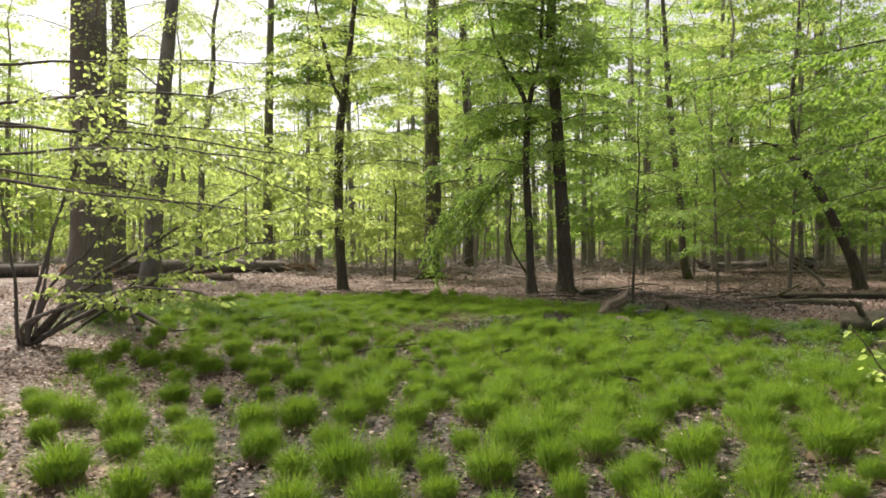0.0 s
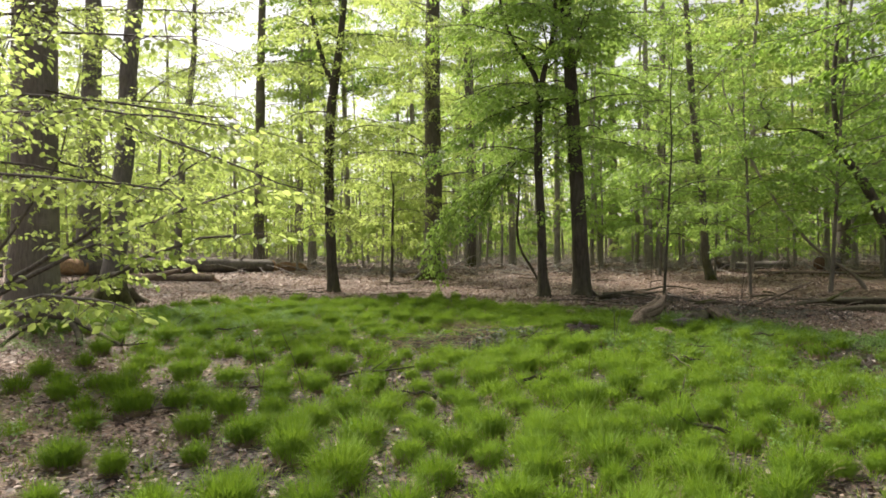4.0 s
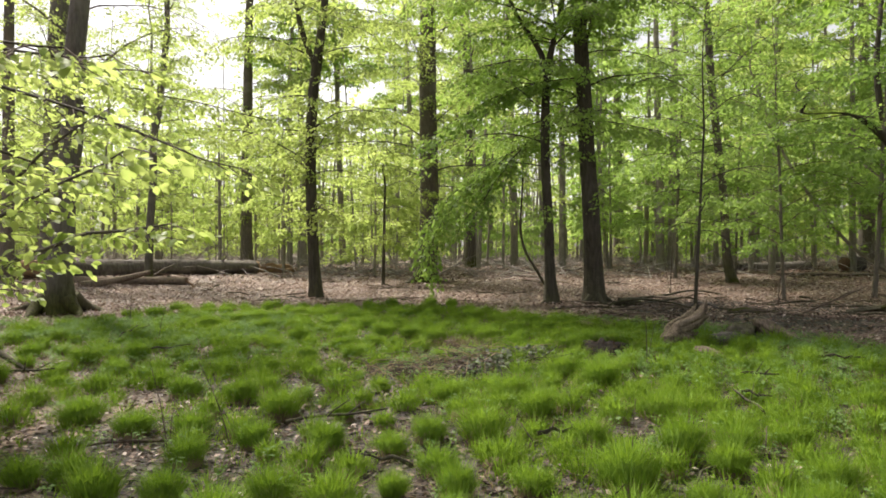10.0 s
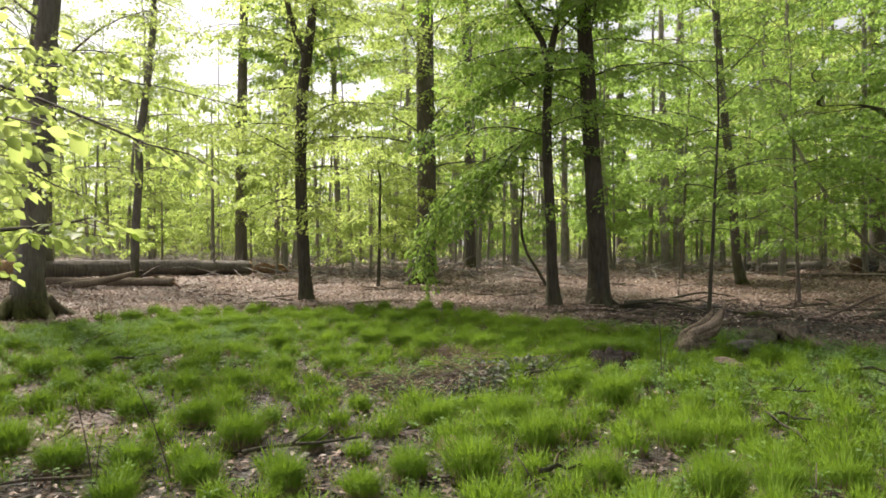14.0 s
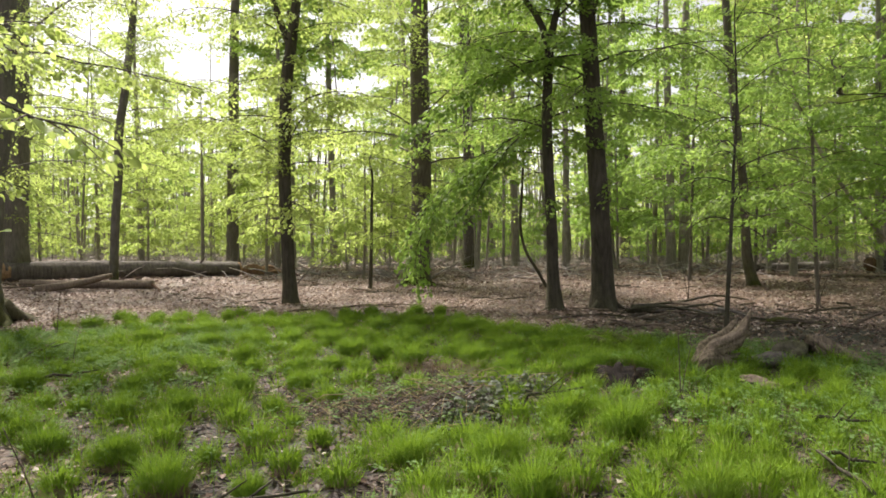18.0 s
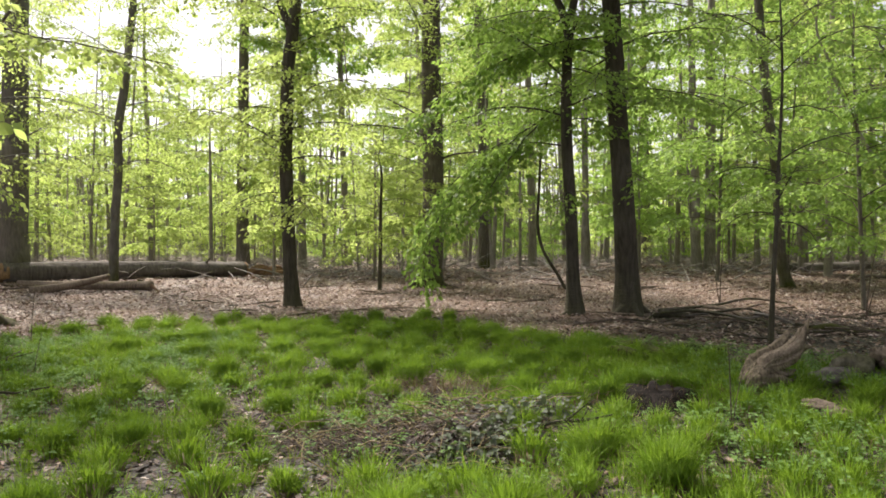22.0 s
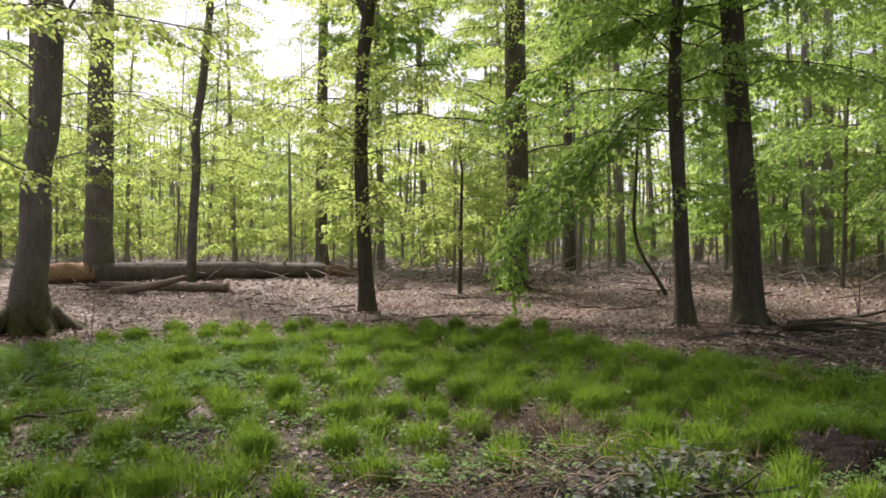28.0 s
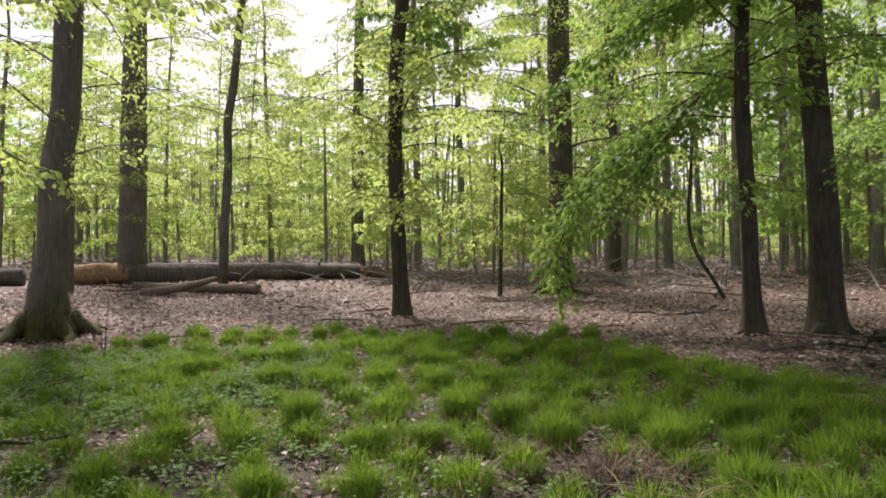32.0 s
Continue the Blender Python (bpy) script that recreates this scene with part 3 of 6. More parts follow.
C_ROWS = [(3.64, 0.5, 0.244), (3.61, 1.17, 0.22), (3.54, 2.06, 0.204), (3.46, 3.96, 0.185), (3.36, 5.87, 0.168), (3.3, 7.14, 0.16), (3.24, 7.91, 0.15)]
tree_c = placed(3.64, 19.03, C_ROWS, height=18, limbs=46, seed=13, shoots=9, thin_above=9.5, bark=BARK_DARK, leafmat=LEAF_DEEP, label="straight dark-barked tree with a spreading foot on the litter",
       first=3.8, limb_len=(2.0, 4.4), reach=1.0, flare=0.45)
D_ROWS = [(-0.57, 0.66, 0.36), (-0.43, 1.79, 0.335), (-0.39, 3.3, 0.315), (-0.41, 6.12, 0.295), (-0.4, 8.95, 0.27), (-0.39, 10.65, 0.25)]
tree_d = placed(-0.57, 26.0, D_ROWS, height=20, limbs=54, seed=14, shoots=18, thin_above=10.5, bark=BARK_MOSSY, leafmat=LEAF_FRESH, label="thick straight beech with a mossy flared foot",
       first=2.6, limb_len=(1.8, 4.8), flare=0.95)
E_ROWS = [(1.51, 0.72, 0.33), (1.49, 1.92, 0.29), (1.48, 4.69, 0.27), (1.44, 8.29, 0.245), (1.3, 12.17, 0.23), (1.2, 14.67, 0.2)]
placed(1.51, 36.1, E_ROWS, height=22, limbs=40, seed=15, shoots=12, thin_above=17, bark=BARK_MOSSY, leafmat=LEAF_DEEP, label="straight grey beech standing further back", first=3, limb_len=(2.0, 5.0), flare=0.5, leaf=0.15, per_metre=44)
F_ROWS = [(-10.29, 1.2, 0.33), (-10.29, 2.6, 0.295), (-10.28, 4.94, 0.275), (-10.19, 10.21, 0.245), (-10.09, 14.61, 0.2), (-10.05, 16.08, 0.19)]
placed(-10.29, 37.9, F_ROWS, height=22, limbs=44, seed=16, shoots=18, thin_above=17, bark=BARK, leafmat=LEAF_FRESH, label="tall straight beech with short leafy shoots along its trunk", first=2.6, limb_len=(1.5, 4.6), flare=0.4, leaf=0.15, per_metre=44)
H_ROWS = [(9.39, 0.49, 0.17), (9.22, 1.02, 0.145), (9.14, 1.72, 0.13), (9.05, 3.48, 0.122), (8.85, 5.24, 0.12), (8.65, 7.53, 0.112), (8.56, 9.64, 0.095)]
placed(9.39, 24.6, H_ROWS, height=15, limbs=46, seed=17, shoots=10, thin_above=12, bark=BARK_MOSSY, leafmat=LEAF_DEEP, label="leaning hornbeam with a mossy foot and low leafy boughs", first=1.8, limb_len=(1.6, 3.8), flare=0.5)
J_ROWS = [(-7.72, 0.45, 0.36), (-7.73, 0.8, 0.29), (-7.71, 1.13, 0.252), (-7.65, 1.72, 0.228), (-7.57, 2.83, 0.215), (-7.48, 3.68, 0.208), (-7.38, 5.37, 0.196), (-7.34, 5.88, 0.19)]
tree_j = placed(-7.72, 17.0, J_ROWS, height=18, limbs=30, seed=18, shoots=8, thin_above=7, bark=BARK_GREY, leafmat=LEAF_FRESH, label="big beech with a wide mossy root foot beside the fallen log",
       first=2.4, limb_len=(1.6, 4.0), flare=0.55, roots=5, leaf=0.075, per_metre=62)
K_ROWS = [(-13.1, 0.9, 0.44), (-13.14, 2.08, 0.405), (-13.13, 3.28, 0.39), (-13.03, 6.69, 0.355), (-12.94, 9.25, 0.305), (-12.92, 10.11, 0.29)]
placed(-13.1, 25.8, K_ROWS, height=20, limbs=44, seed=19, shoots=18, thin_above=11.5, bark=BARK_GREY, leafmat=LEAF_FRESH, label="thick smooth grey beech behind the fallen log", first=1.3, limb_len=(1.4, 4.4), flare=0.4, leaf=0.085, per_metre=66)
N_ROWS = [(-7.8, 0.35, 0.46), (-7.8, 1.27, 0.43), (-7.78, 2.19, 0.40), (-7.82, 4.82, 0.375), (-7.81, 7.46, 0.35), (-7.82, 8.26, 0.34)]
tree_n = placed(-7.8, 14.2, N_ROWS, height=22, limbs=14, seed=20, thin_above=6, bark=BARK, leafmat=LEAF_FRESH, label="massive grey-brown beech with buttressed roots", first=2.6, limb_len=(1.5, 3.4), flare=0.7, roots=5, leaf=0.08, per_metre=40)
L_ROWS = [(-9.33, 0.9, 0.13), (-9.29, 2.31, 0.12), (-9.19, 3.83, 0.114), (-9.13, 5.05, 0.114), (-9.01, 6.11, 0.112), (-8.83, 7.47, 0.104), (-8.69, 8.67, 0.09)]
placed(-9.33, 24.5, L_ROWS, height=14, limbs=32, seed=21, shoots=8, thin_above=11, bark=BARK_GREY, leafmat=LEAF_FRESH, label="slender wavy beech pole behind the log", first=2.6, limb_len=(1.2, 3.0), flare=0.2, leaf=0.085, per_metre=90)

root_legs(tree_c, 1, 0.27, 5, 0.36, BARK_DARK, 0.1)
root_legs(tree_b, 2, 0.17, 4, 0.22, BARK_DARK, 0.4)
root_legs(tree_d, 3, 0.38, 6, 0.60, BARK_MOSSY, 0.2)
root_legs(tree_j, 4, 0.46, 7, 0.7, BARK_FOOT, 0.0)
root_legs(tree_n, 5, 0.46, 7, 0.45, BARK, 0.3)


def pole(x, y, lean, r, h, seed, bark=BARK_FAR, leafmat=LEAF_FRESH, limbs=14, first=3.0, reach=(0.8, 2.0), label="thin straight beech pole", **kw):
    line = [(0, 0), (lean * h * 0.15 + 0.02, h * 0.2), (lean * h * 0.4, h * 0.45), (lean * h * 0.6, h * 0.65)]
    return tree("beech_tree", x, y, line, [r * 1.15, r, r * 0.85, r * 0.65], h, limbs, seed, bark, leafmat, label, first=first, limb_len=reach, flare=0.3, sides=9, limb_parts=False, **kw)


pole(-1.9, 24.94, 0.03, 0.05, 5.2, 31, BARK_DARK, limbs=16, first=1.4, reach=(0.6, 1.4), label="thin dark beech sapling")
pole(21.4, 36.4, -0.005, 0.33, 21, 32, BARK, LEAF_FRESH, 22, 3.0, (1.2, 3.4), "pale grey beech on the east side", leaf=0.19, per_metre=24)
pole(14.16, 55.8, 0.0, 0.40, 24, 33, BARK, LEAF_DEEP, 24, 4.0, (1.5, 4.0), "grey beech deep in the wood", leaf=0.26, per_metre=18)
pole(5.57, 33.7, 0.0, 0.14, 16, 34, limbs=16, leafmat=LEAF_DEEP)
pole(9.75, 32.7, -0.01, 0.17, 17, 35, limbs=20, leafmat=LEAF_DEEP, label="twin-stemmed beech, thinner stem")
pole(10.35, 32.9, 0.02, 0.2, 18, 36, limbs=20, leafmat=LEAF_DEEP, label="twin-stemmed beech, thicker stem")
pole(-12.6, 22.6, 0.02, 0.17, 15, 37, BARK, limbs=16, first=2.6, label="mid-sized grey beech beside the thick one")
pole(1.75, 34.5, 0.06, 0.09, 12, 38, limbs=10, leafmat=LEAF_DEEP, label="thin leaning stem beside a thicker trunk")

# thin stem that sweeps out at its foot, beside the dark hornbeam
m_rows = [(3.3, 0.5, 0.055), (3.0, 0.9, 0.05), (2.65, 1.5, 0.045), (2.5, 2.2, 0.04), (2.55, 3.2, 0.036), (2.6, 4.4, 0.03)]
placed(3.3, 24.1, m_rows, height=8, limbs=14, seed=39, bark=BARK_DARK, leafmat=LEAF_DEEP, label="thin hornbeam stem sweeping out at the foot", first=3.0, limb_len=(0.6, 1.4), flare=0.1, sides=8)

# sapling by the rotten stump
g_rows = [(4.42, 0.3, 0.04), (4.45, 1.0, 0.031), (4.5, 1.8, 0.027), (4.55, 2.7, 0.022), (4.62, 3.6, 0.017)]
placed(4.42, 15.1, g_rows, height=6.2, limbs=22, seed=40, bark=BARK_DARK, leafmat=LEAF_DEEP, label="hornbeam sapling growing behind the rotten stump", first=1.5, limb_len=(0.9, 2.0), flare=0.1, sides=8, reach=0.75, per_metre=30)

# leaning tree on the east side
s_rows = [(12.5, 0.3, 0.2), (12.26, 1.13, 0.17), (11.78, 2.23, 0.15), (11.28, 3.27, 0.135), (10.5, 4.28, 0.105), (9.73, 4.72, 0.075), (8.71, 4.75, 0.05)]
placed(12.5, 19.3, s_rows, height=5.4, limbs=12, seed=41, bark=BARK_DARK, leafmat=LEAF_DEEP, label="young hornbeam leaning steeply over the east edge", first=3.6, limb_len=(0.9, 1.8), flare=0.3, sides=10,
       forks=[([(-1.55, 3.3), (-1.83, 4.4), (-1.86, 5.7), (-1.6, 7.4), (-1.4, 9.2)], [0.085, 0.075, 0.065, 0.05, 0.03])])
t_rows = [(12.5, 0.4, 0.075), (12.06, 0.75, 0.068), (10.91, 1.55, 0.06), (9.95, 2.71, 0.05), (8.99, 4.3, 0.04), (8.43, 5.65, 0.03)]
placed(12.5, 21.0, t_rows, height=8.0, limbs=16, seed=42, bark=BARK_FAR, leafmat=LEAF_DEEP, label="thin hornbeam stem leaning far over", first=1.2, limb_len=(0.7, 1.5), flare=0.2, sides=8, leaf=0.09, per_metre=60)

# understorey and the wood behind: a few kinds, repeated
def variant(seed, h, r, limbs, first, ln, leafmat, leaf, pm, label, group, reach=0.9, bark=BARK_FAR, thin=99.0):
    line = [(0, 0), (0.03 * h * 0.2, h * 0.2), (0.01 * h, h * 0.45), (0.02 * h, h * 0.65)]
    return tree("beech_tree", 0, 0, line, [r * 1.15, r, r * 0.85, r * 0.6], h, limbs, seed, bark, leafmat, label, leaf=leaf, per_metre=pm, reach=reach,
                first=first, limb_len=ln, flare=0.35, sides=9, limb_parts=False, group=group, fine="simple", thin_above=thin)


UNDER = [variant(60 + i, h, r, n, f, ln, lm, 0.135, 120, "young beech with level leafy boughs", "young beeches of the understorey")
         for i, (h, r, n, f, ln, lm) in enumerate([(6.5, 0.045, 20, 1.2, (0.9, 2.2), LEAF_FRESH), (8.5, 0.06, 22, 1.5, (1.0, 2.6), LEAF_FRESH),
                                                   (7.0, 0.05, 20, 1.3, (1.0, 2.4), LEAF_DEEP), (9.5, 0.07, 24, 1.8, (1.0, 2.6), LEAF_DEEP)])]
TALL = [variant(80 + i, h, r, n, f, ln, lm, 0.24, 44, "straight beech of the wood", "tall beeches of the wood", 1.3, thin=12.0)
        for i, (h, r, n, f, ln, lm) in enumerate([(19, 0.11, 32, 1.4, (1.3, 3.2), LEAF_FRESH), (22, 0.16, 34, 1.6, (1.4, 3.4), LEAF_FRESH),
                                                  (20, 0.09, 32, 1.4, (1.3, 3.0), LEAF_DEEP), (23, 0.2, 34, 2.0, (1.5, 3.4), LEAF_DEEP), (15, 0.06, 26, 1.2, (1.1, 2.6), LEAF_FRESH)])]
taken = [(-3.2, 20.6), (2.6, 19), (3.6, 19), (-0.6, 26), (1.5, 36), (-10.3, 37.9), (9.4, 24.6), (-7.7, 17), (-13.1, 25.8), (-7.8, 14.2), (-9.3, 24.5), (-1.9, 25), (10, 32.8), (5.6, 33.7), (21.4, 36.4)]


def scatter(n, xr, yr, gap, seed, keep):
    r = random.Random(seed)
    out, tries = [], 0
    while len(out) < n and tries < 20000:
        tries += 1
        x, y = r.uniform(*xr), r.uniform(*yr)
        if keep(x, y) and all((x - a) ** 2 + (y - b) ** 2 > gap * gap for a, b in taken):
            out.append((x, y, r.uniform(0, 360), r.uniform(0.85, 1.18), r.random()))
            taken.append((x, y))
    return out


def plant(kinds, spots, choose):
    first_use = set()
    for x, y, turn, size, u in spots:
        src = kinds[choose(x, u) % len(kinds)]
        m = pose(x, y, gz(x, y) - 0.03, random.Random(x).uniform(-2, 2), random.Random(y).uniform(-2, 2), turn) @ Matrix.Diagonal((size, size, size, 1))
        if src not in first_use:
            first_use.add(src)
            src.matrix_world = m
        else:
            c = copy_thing(src, m)
            c.scale = (size, size, size)


MID = [variant(75 + i, h, r, n, f, ln, lm, 0.15, 80, "slender beech with leafy boughs all the way up", "slender beeches behind the clearing")
       for i, (h, r, n, f, ln, lm) in enumerate([(14, 0.09, 34, 2.5, (1.2, 2.8), LEAF_FRESH), (16, 0.12, 36, 3.0, (1.4, 3.2), LEAF_FRESH), (15, 0.1, 36, 2.5, (1.3, 3.0), LEAF_DEEP)])]
NEAR = [variant(70 + i, h, r, n, f, ln, lm, 0.11, 84, "young hornbeam with dense level boughs", "young hornbeams on the bank", 0.9, BARK)
        for i, (h, r, n, f, ln, lm) in enumerate([(6.5, 0.034, 26, 1.3, (1.0, 2.2), LEAF_DEEP), (9.0, 0.045, 32, 1.5, (1.1, 2.8), LEAF_BOUGH)])]


def side_kind(fresh, deep):
    def choose(x, u):
        return fresh[int(u * 97) % len(fresh)] if (x < 1) != (u > 0.85) else deep[int(u * 97) % len(deep)]
    return choose


def in_view(x, y):
    return abs(x - 2) < 6 + 0.86 * y


plant(NEAR, scatter(10, (7.5, 21), (16.5, 27), 1.9, 5, lambda x, y: x > 6.5 + (y - 15) * 0.1), side_kind([0, 1], [0, 1]))
plant(UNDER, scatter(38, (-32, 34), (27, 48), 2.2, 6, in_view) + scatter(26, (-52, 58), (44, 80), 2.6, 16, in_view), side_kind([0, 1], [2, 3]))
MID_SPOTS = scatter(24, (-32, 36), (25, 44), 2.3, 15, lambda x, y: in_view(x, y) and (y > 35 or not -9 < x < 12))
MID_SPOTS += scatter(5, (12, 27), (27, 36), 2.0, 25, lambda x, y: x > 5 + 0.1 * y)
plant(MID, MID_SPOTS, side_kind([0, 1], [2, 2, 1]))
HIGH = [variant(95 + i, 22, 0.16, 32, 9.5, (1.6, 3.6), lm, 0.2, 66, "tall beech with a high leafy crown", "high-crowned beeches", 1.1, BARK_FAR) for i, lm in enumerate([LEAF_FRESH, LEAF_DEEP])]
LOW = [variant(110 + i, h, r, n, 0.35, ln, lm, 0.13, 90, "low bushy beech sapling in bright leaf", "beech saplings under the trees")
       for i, (h, r, n, ln, lm) in enumerate([(3.2, 0.022, 15, (0.7, 1.5), LEAF_FRESH), (4.2, 0.028, 17, (0.8, 1.8), LEAF_FRESH), (3.6, 0.025, 16, (0.8, 1.6), LEAF_DEEP)])]
plant(LOW, scatter(70, (-34, 42), (36, 62), 1.8, 45, in_view) + scatter(50, (-58, 66), (60, 84), 2.4, 46, in_view), side_kind([0, 1], [2, 1]))
plant(HIGH, scatter(9, (-8, 16), (40, 60), 3.2, 35, in_view) + scatter(12, (16, 44), (38, 60), 3.5, 36, in_view) + [(14.6, 34.0, 40, 1.0, 0.2), (17.6, 38.0, 150, 1.05, 0.5), (-7.0, 36.5, 80, 1.0, 0.3), (-5.6, 40.5, 310, 1.05, 0.4)], side_kind([0, 0, 1], [1, 0, 0]))
plant(TALL, scatter(78, (-80, 90), (36, 105), 3.0, 8, in_view) + scatter(10, (-40, 40), (-28, 12), 6.0, 9, lambda x, y: abs(x) > 11 or y < -6), side_kind([0, 1, 4], [2, 3, 4]))


# far woods beyond: stems and leaf masses too far to count
def far_woods():
    r = np.random.default_rng(21)
    stems, crowns = Builder(), Builder()
    for i in range(420):
        az = r.uniform(-1.2, 1.2)
        d = r.uniform(95, 150)
        x, y = d * math.sin(az), d * math.cos(az)
        h = r.uniform(14, 24)
        stems.tube([(x, y, gz(x, y) - 0.2), (x + r.normal(0, 0.3), y, h * 0.5), (x + r.normal(0, 0.6), y, h)], [0.22, 0.16, 0.05], 5, cap=False)
    for i in range(300):
        y = r.uniform(33, 92)
        x = r.uniform(-0.75, 0.8) * y
        h, lean, rad = r.uniform(8, 15), r.normal(0, 0.5), r.uniform(0.045, 0.10)
        stems.tube([(x, y, gz(x, y) - 0.1), (x + lean * 0.4, y, h * 0.5), (x + lean, y, h)], [rad, rad * 0.8, 0.02], 5, cap=False)
    n = 130000
    az, d = r.uniform(-1.25, 1.25, n), r.uniform(92, 155, n)
    x, y = d * np.sin(az), d * np.cos(az)
    z = 0.2 + 28 * r.beta(0.8, 1.35, n)
    clump = np.sin(x * 0.55 + 3) + np.sin(y * 0.4 + x * 0.2) + np.sin(z * 1.1 + x * 0.3)
    ok = clump > -0.7
    p = np.stack([x, y, z], 1)[ok]
    c = len(p)
    L = r.uniform(0.45, 0.95, c)
    crowns.leaves(p, r.normal(0, 1, (c, 3)) * [1, 1, 0.5], UP + r.normal(0, 0.8, (c, 3)), L, L * 0.8, "simple")
    woods = tagged(new("far_woods"), "distant wall of spring beech wood", "woods", kind="stuff")
    part("stems", stems, BARK_FAR, woods)
    part("foliage", crowns, LEAF_FRESH, woods)


far_woods()


# ---- boughs that reach in from trees at the edges ----
def boughs(root, lines, bark, leafmat, seed, r0=0.035, reach=0.75, per_metre=60, leaf=0.085, start=0.35, fine=True, droop=0.3):
    """Given boughs on a tree root (places in the world), each with its shoots and leaves."""
    rng = np.random.default_rng(seed)
    off = np.array(root.location)
    for ln in lines:
        leaves, twigs = Builder(), Builder()
        sm = smooth_line(np.array(ln, float) - off, 14)
        sm[1:] += np.cumsum(rng.normal(0, 0.026, (13, 3)), axis=0)
        b = Builder()
        b.tube(sm, np.linspace(r0 * rng.uniform(0.55, 1.1), 0.005, 14), 6, 0.06, rng)
        bough = part("bough", b, bark, root, smooth=True)
        spray(rng, twigs, leaves, sm, reach, per_metre, leaf, fine, droop=droop, start=start, thick=0.011, side_step=0.14, flat=0.05)
        tagged(part("branchwork", twigs, TWIG, bough), kind="stuff")
        tagged(part("foliage", leaves, leafmat, bough), kind="stuff")


# boughs added high on the hornbeam to cast shade over the clearing
boughs(tree_b, [[(2.6, 19.0, 10.0), (1.4, 18.8, 11.2), (-0.2, 18.5, 11.9), (-1.9, 18.2, 11.8)],
                [(2.7, 19.0, 10.6), (1.3, 19.6, 11.8), (-0.4, 20.0, 12.6), (-2.3, 20.3, 12.6)],
                [(2.7, 19.0, 11.2), (1.6, 19.1, 12.6), (0.1, 19.2, 13.5), (-1.6, 19.2, 13.7)],
                [(2.7, 19.0, 10.8), (2.0, 18.0, 11.9), (1.0, 16.9, 12.4), (-0.2, 15.9, 12.3)],
                [(2.7, 19.0, 11.6), (2.2, 20.0, 12.8), (1.2, 21.2, 13.6), (0.0, 22.2, 13.8)],
                [(2.8, 19.0, 11.8), (2.9, 18.2, 13.0), (2.6, 17.2, 13.6), (2.0, 16.2, 13.6)]], BARK_DARK, LEAF_DEEP, 19, 0.05, reach=1.5, per_metre=46, leaf=0.14, start=0.2, fine=False)

# the dark tree's low spreading boughs, in several flat layers, shade put into their leaf colour
rb = random.Random(77)
C_BOUGHS = []
for k in range(13):
    az, z, ln = math.pi * (0.55 + 1.05 * (k * 0.618 % 1.0)), 5.2 + 0.37 * k, rb.uniform(2.6, 4.4)
    cx, cy = 3.64 - 0.05 * z, 19.03
    C_BOUGHS.append([(cx + math.cos(az) * ln * f, cy + math.sin(az) * ln * f, z + ln * (0.22 * f - 0.34 * f * f)) for f in (0.02, 0.35, 0.7, 1.0)])
boughs(tree_c, C_BOUGHS, BARK_DARK, LEAF_SHADED, 23, 0.028, reach=0.95, per_metre=50, leaf=0.1, start=0.12, fine=False, droop=0.45)

shrub = tagged(new("beech_shrub"), "many-stemmed beech shrub arching low over the litter", "shrub")
shrub.location = (-6.5, 10.1, gz(-6.5, 10.1))
Z = gz(-6.5, 10.1)
boughs(shrub, [[(-6.5, 10.1, Z), (-5.6, 9.8, 0.9), (-4.2, 9.2, 1.5), (-2.9, 8.5, 1.95), (-1.5, 7.5, 2.2)],
               [(-6.45, 10.05, Z), (-5.2, 9.9, 0.75), (-3.9, 9.4, 1.25), (-2.7, 9.0, 1.65), (-1.8, 8.5, 1.8)],
               [(-6.45, 10.15, Z), (-5.5, 10.0, 1.0), (-4.6, 9.7, 1.55), (-3.4, 9.2, 2.1), (-2.3, 8.6, 2.5)],
               [(-6.55, 10.1, Z), (-6.2, 9.6, 0.6), (-4.9, 8.9, 0.95), (-3.6, 8.1, 1.12), (-2.7, 7.4, 1.08)],
               [(-6.5, 10.2, Z), (-6.2, 10.1, 1.5), (-5.6, 9.9, 3.0), (-4.9, 9.6, 4.6)],
               [(-6.6, 10.15, Z), (-6.4, 10.3, 1.4), (-6.1, 10.4, 3.0), (-6.0, 10.3, 4.6)],
               [(-6.6, 10.05, Z), (-6.7, 10.0, 1.2), (-6.9, 10.1, 2.2), (-7.3, 10.2, 3.4)],
               [(-6.52, 10.0, Z), (-6.15, 9.85, 0.85), (-5.4, 9.7, 1.6), (-4.7, 9.5, 2.5), (-4.3, 9.3, 3.3)],
               [(-6.48, 10.12, Z), (-5.9, 10.2, 0.6), (-5.0, 10.2, 1.0), (-4.0, 10.0, 1.3)],
               [(-6.42, 10.0, Z), (-6.3, 9.8, 0.5), (-5.7, 9.3, 0.95), (-5.0, 8.9, 1.3)]], LOGBARK, LEAF_FRESH, 5, 0.045, start=0.5, per_metre=42)

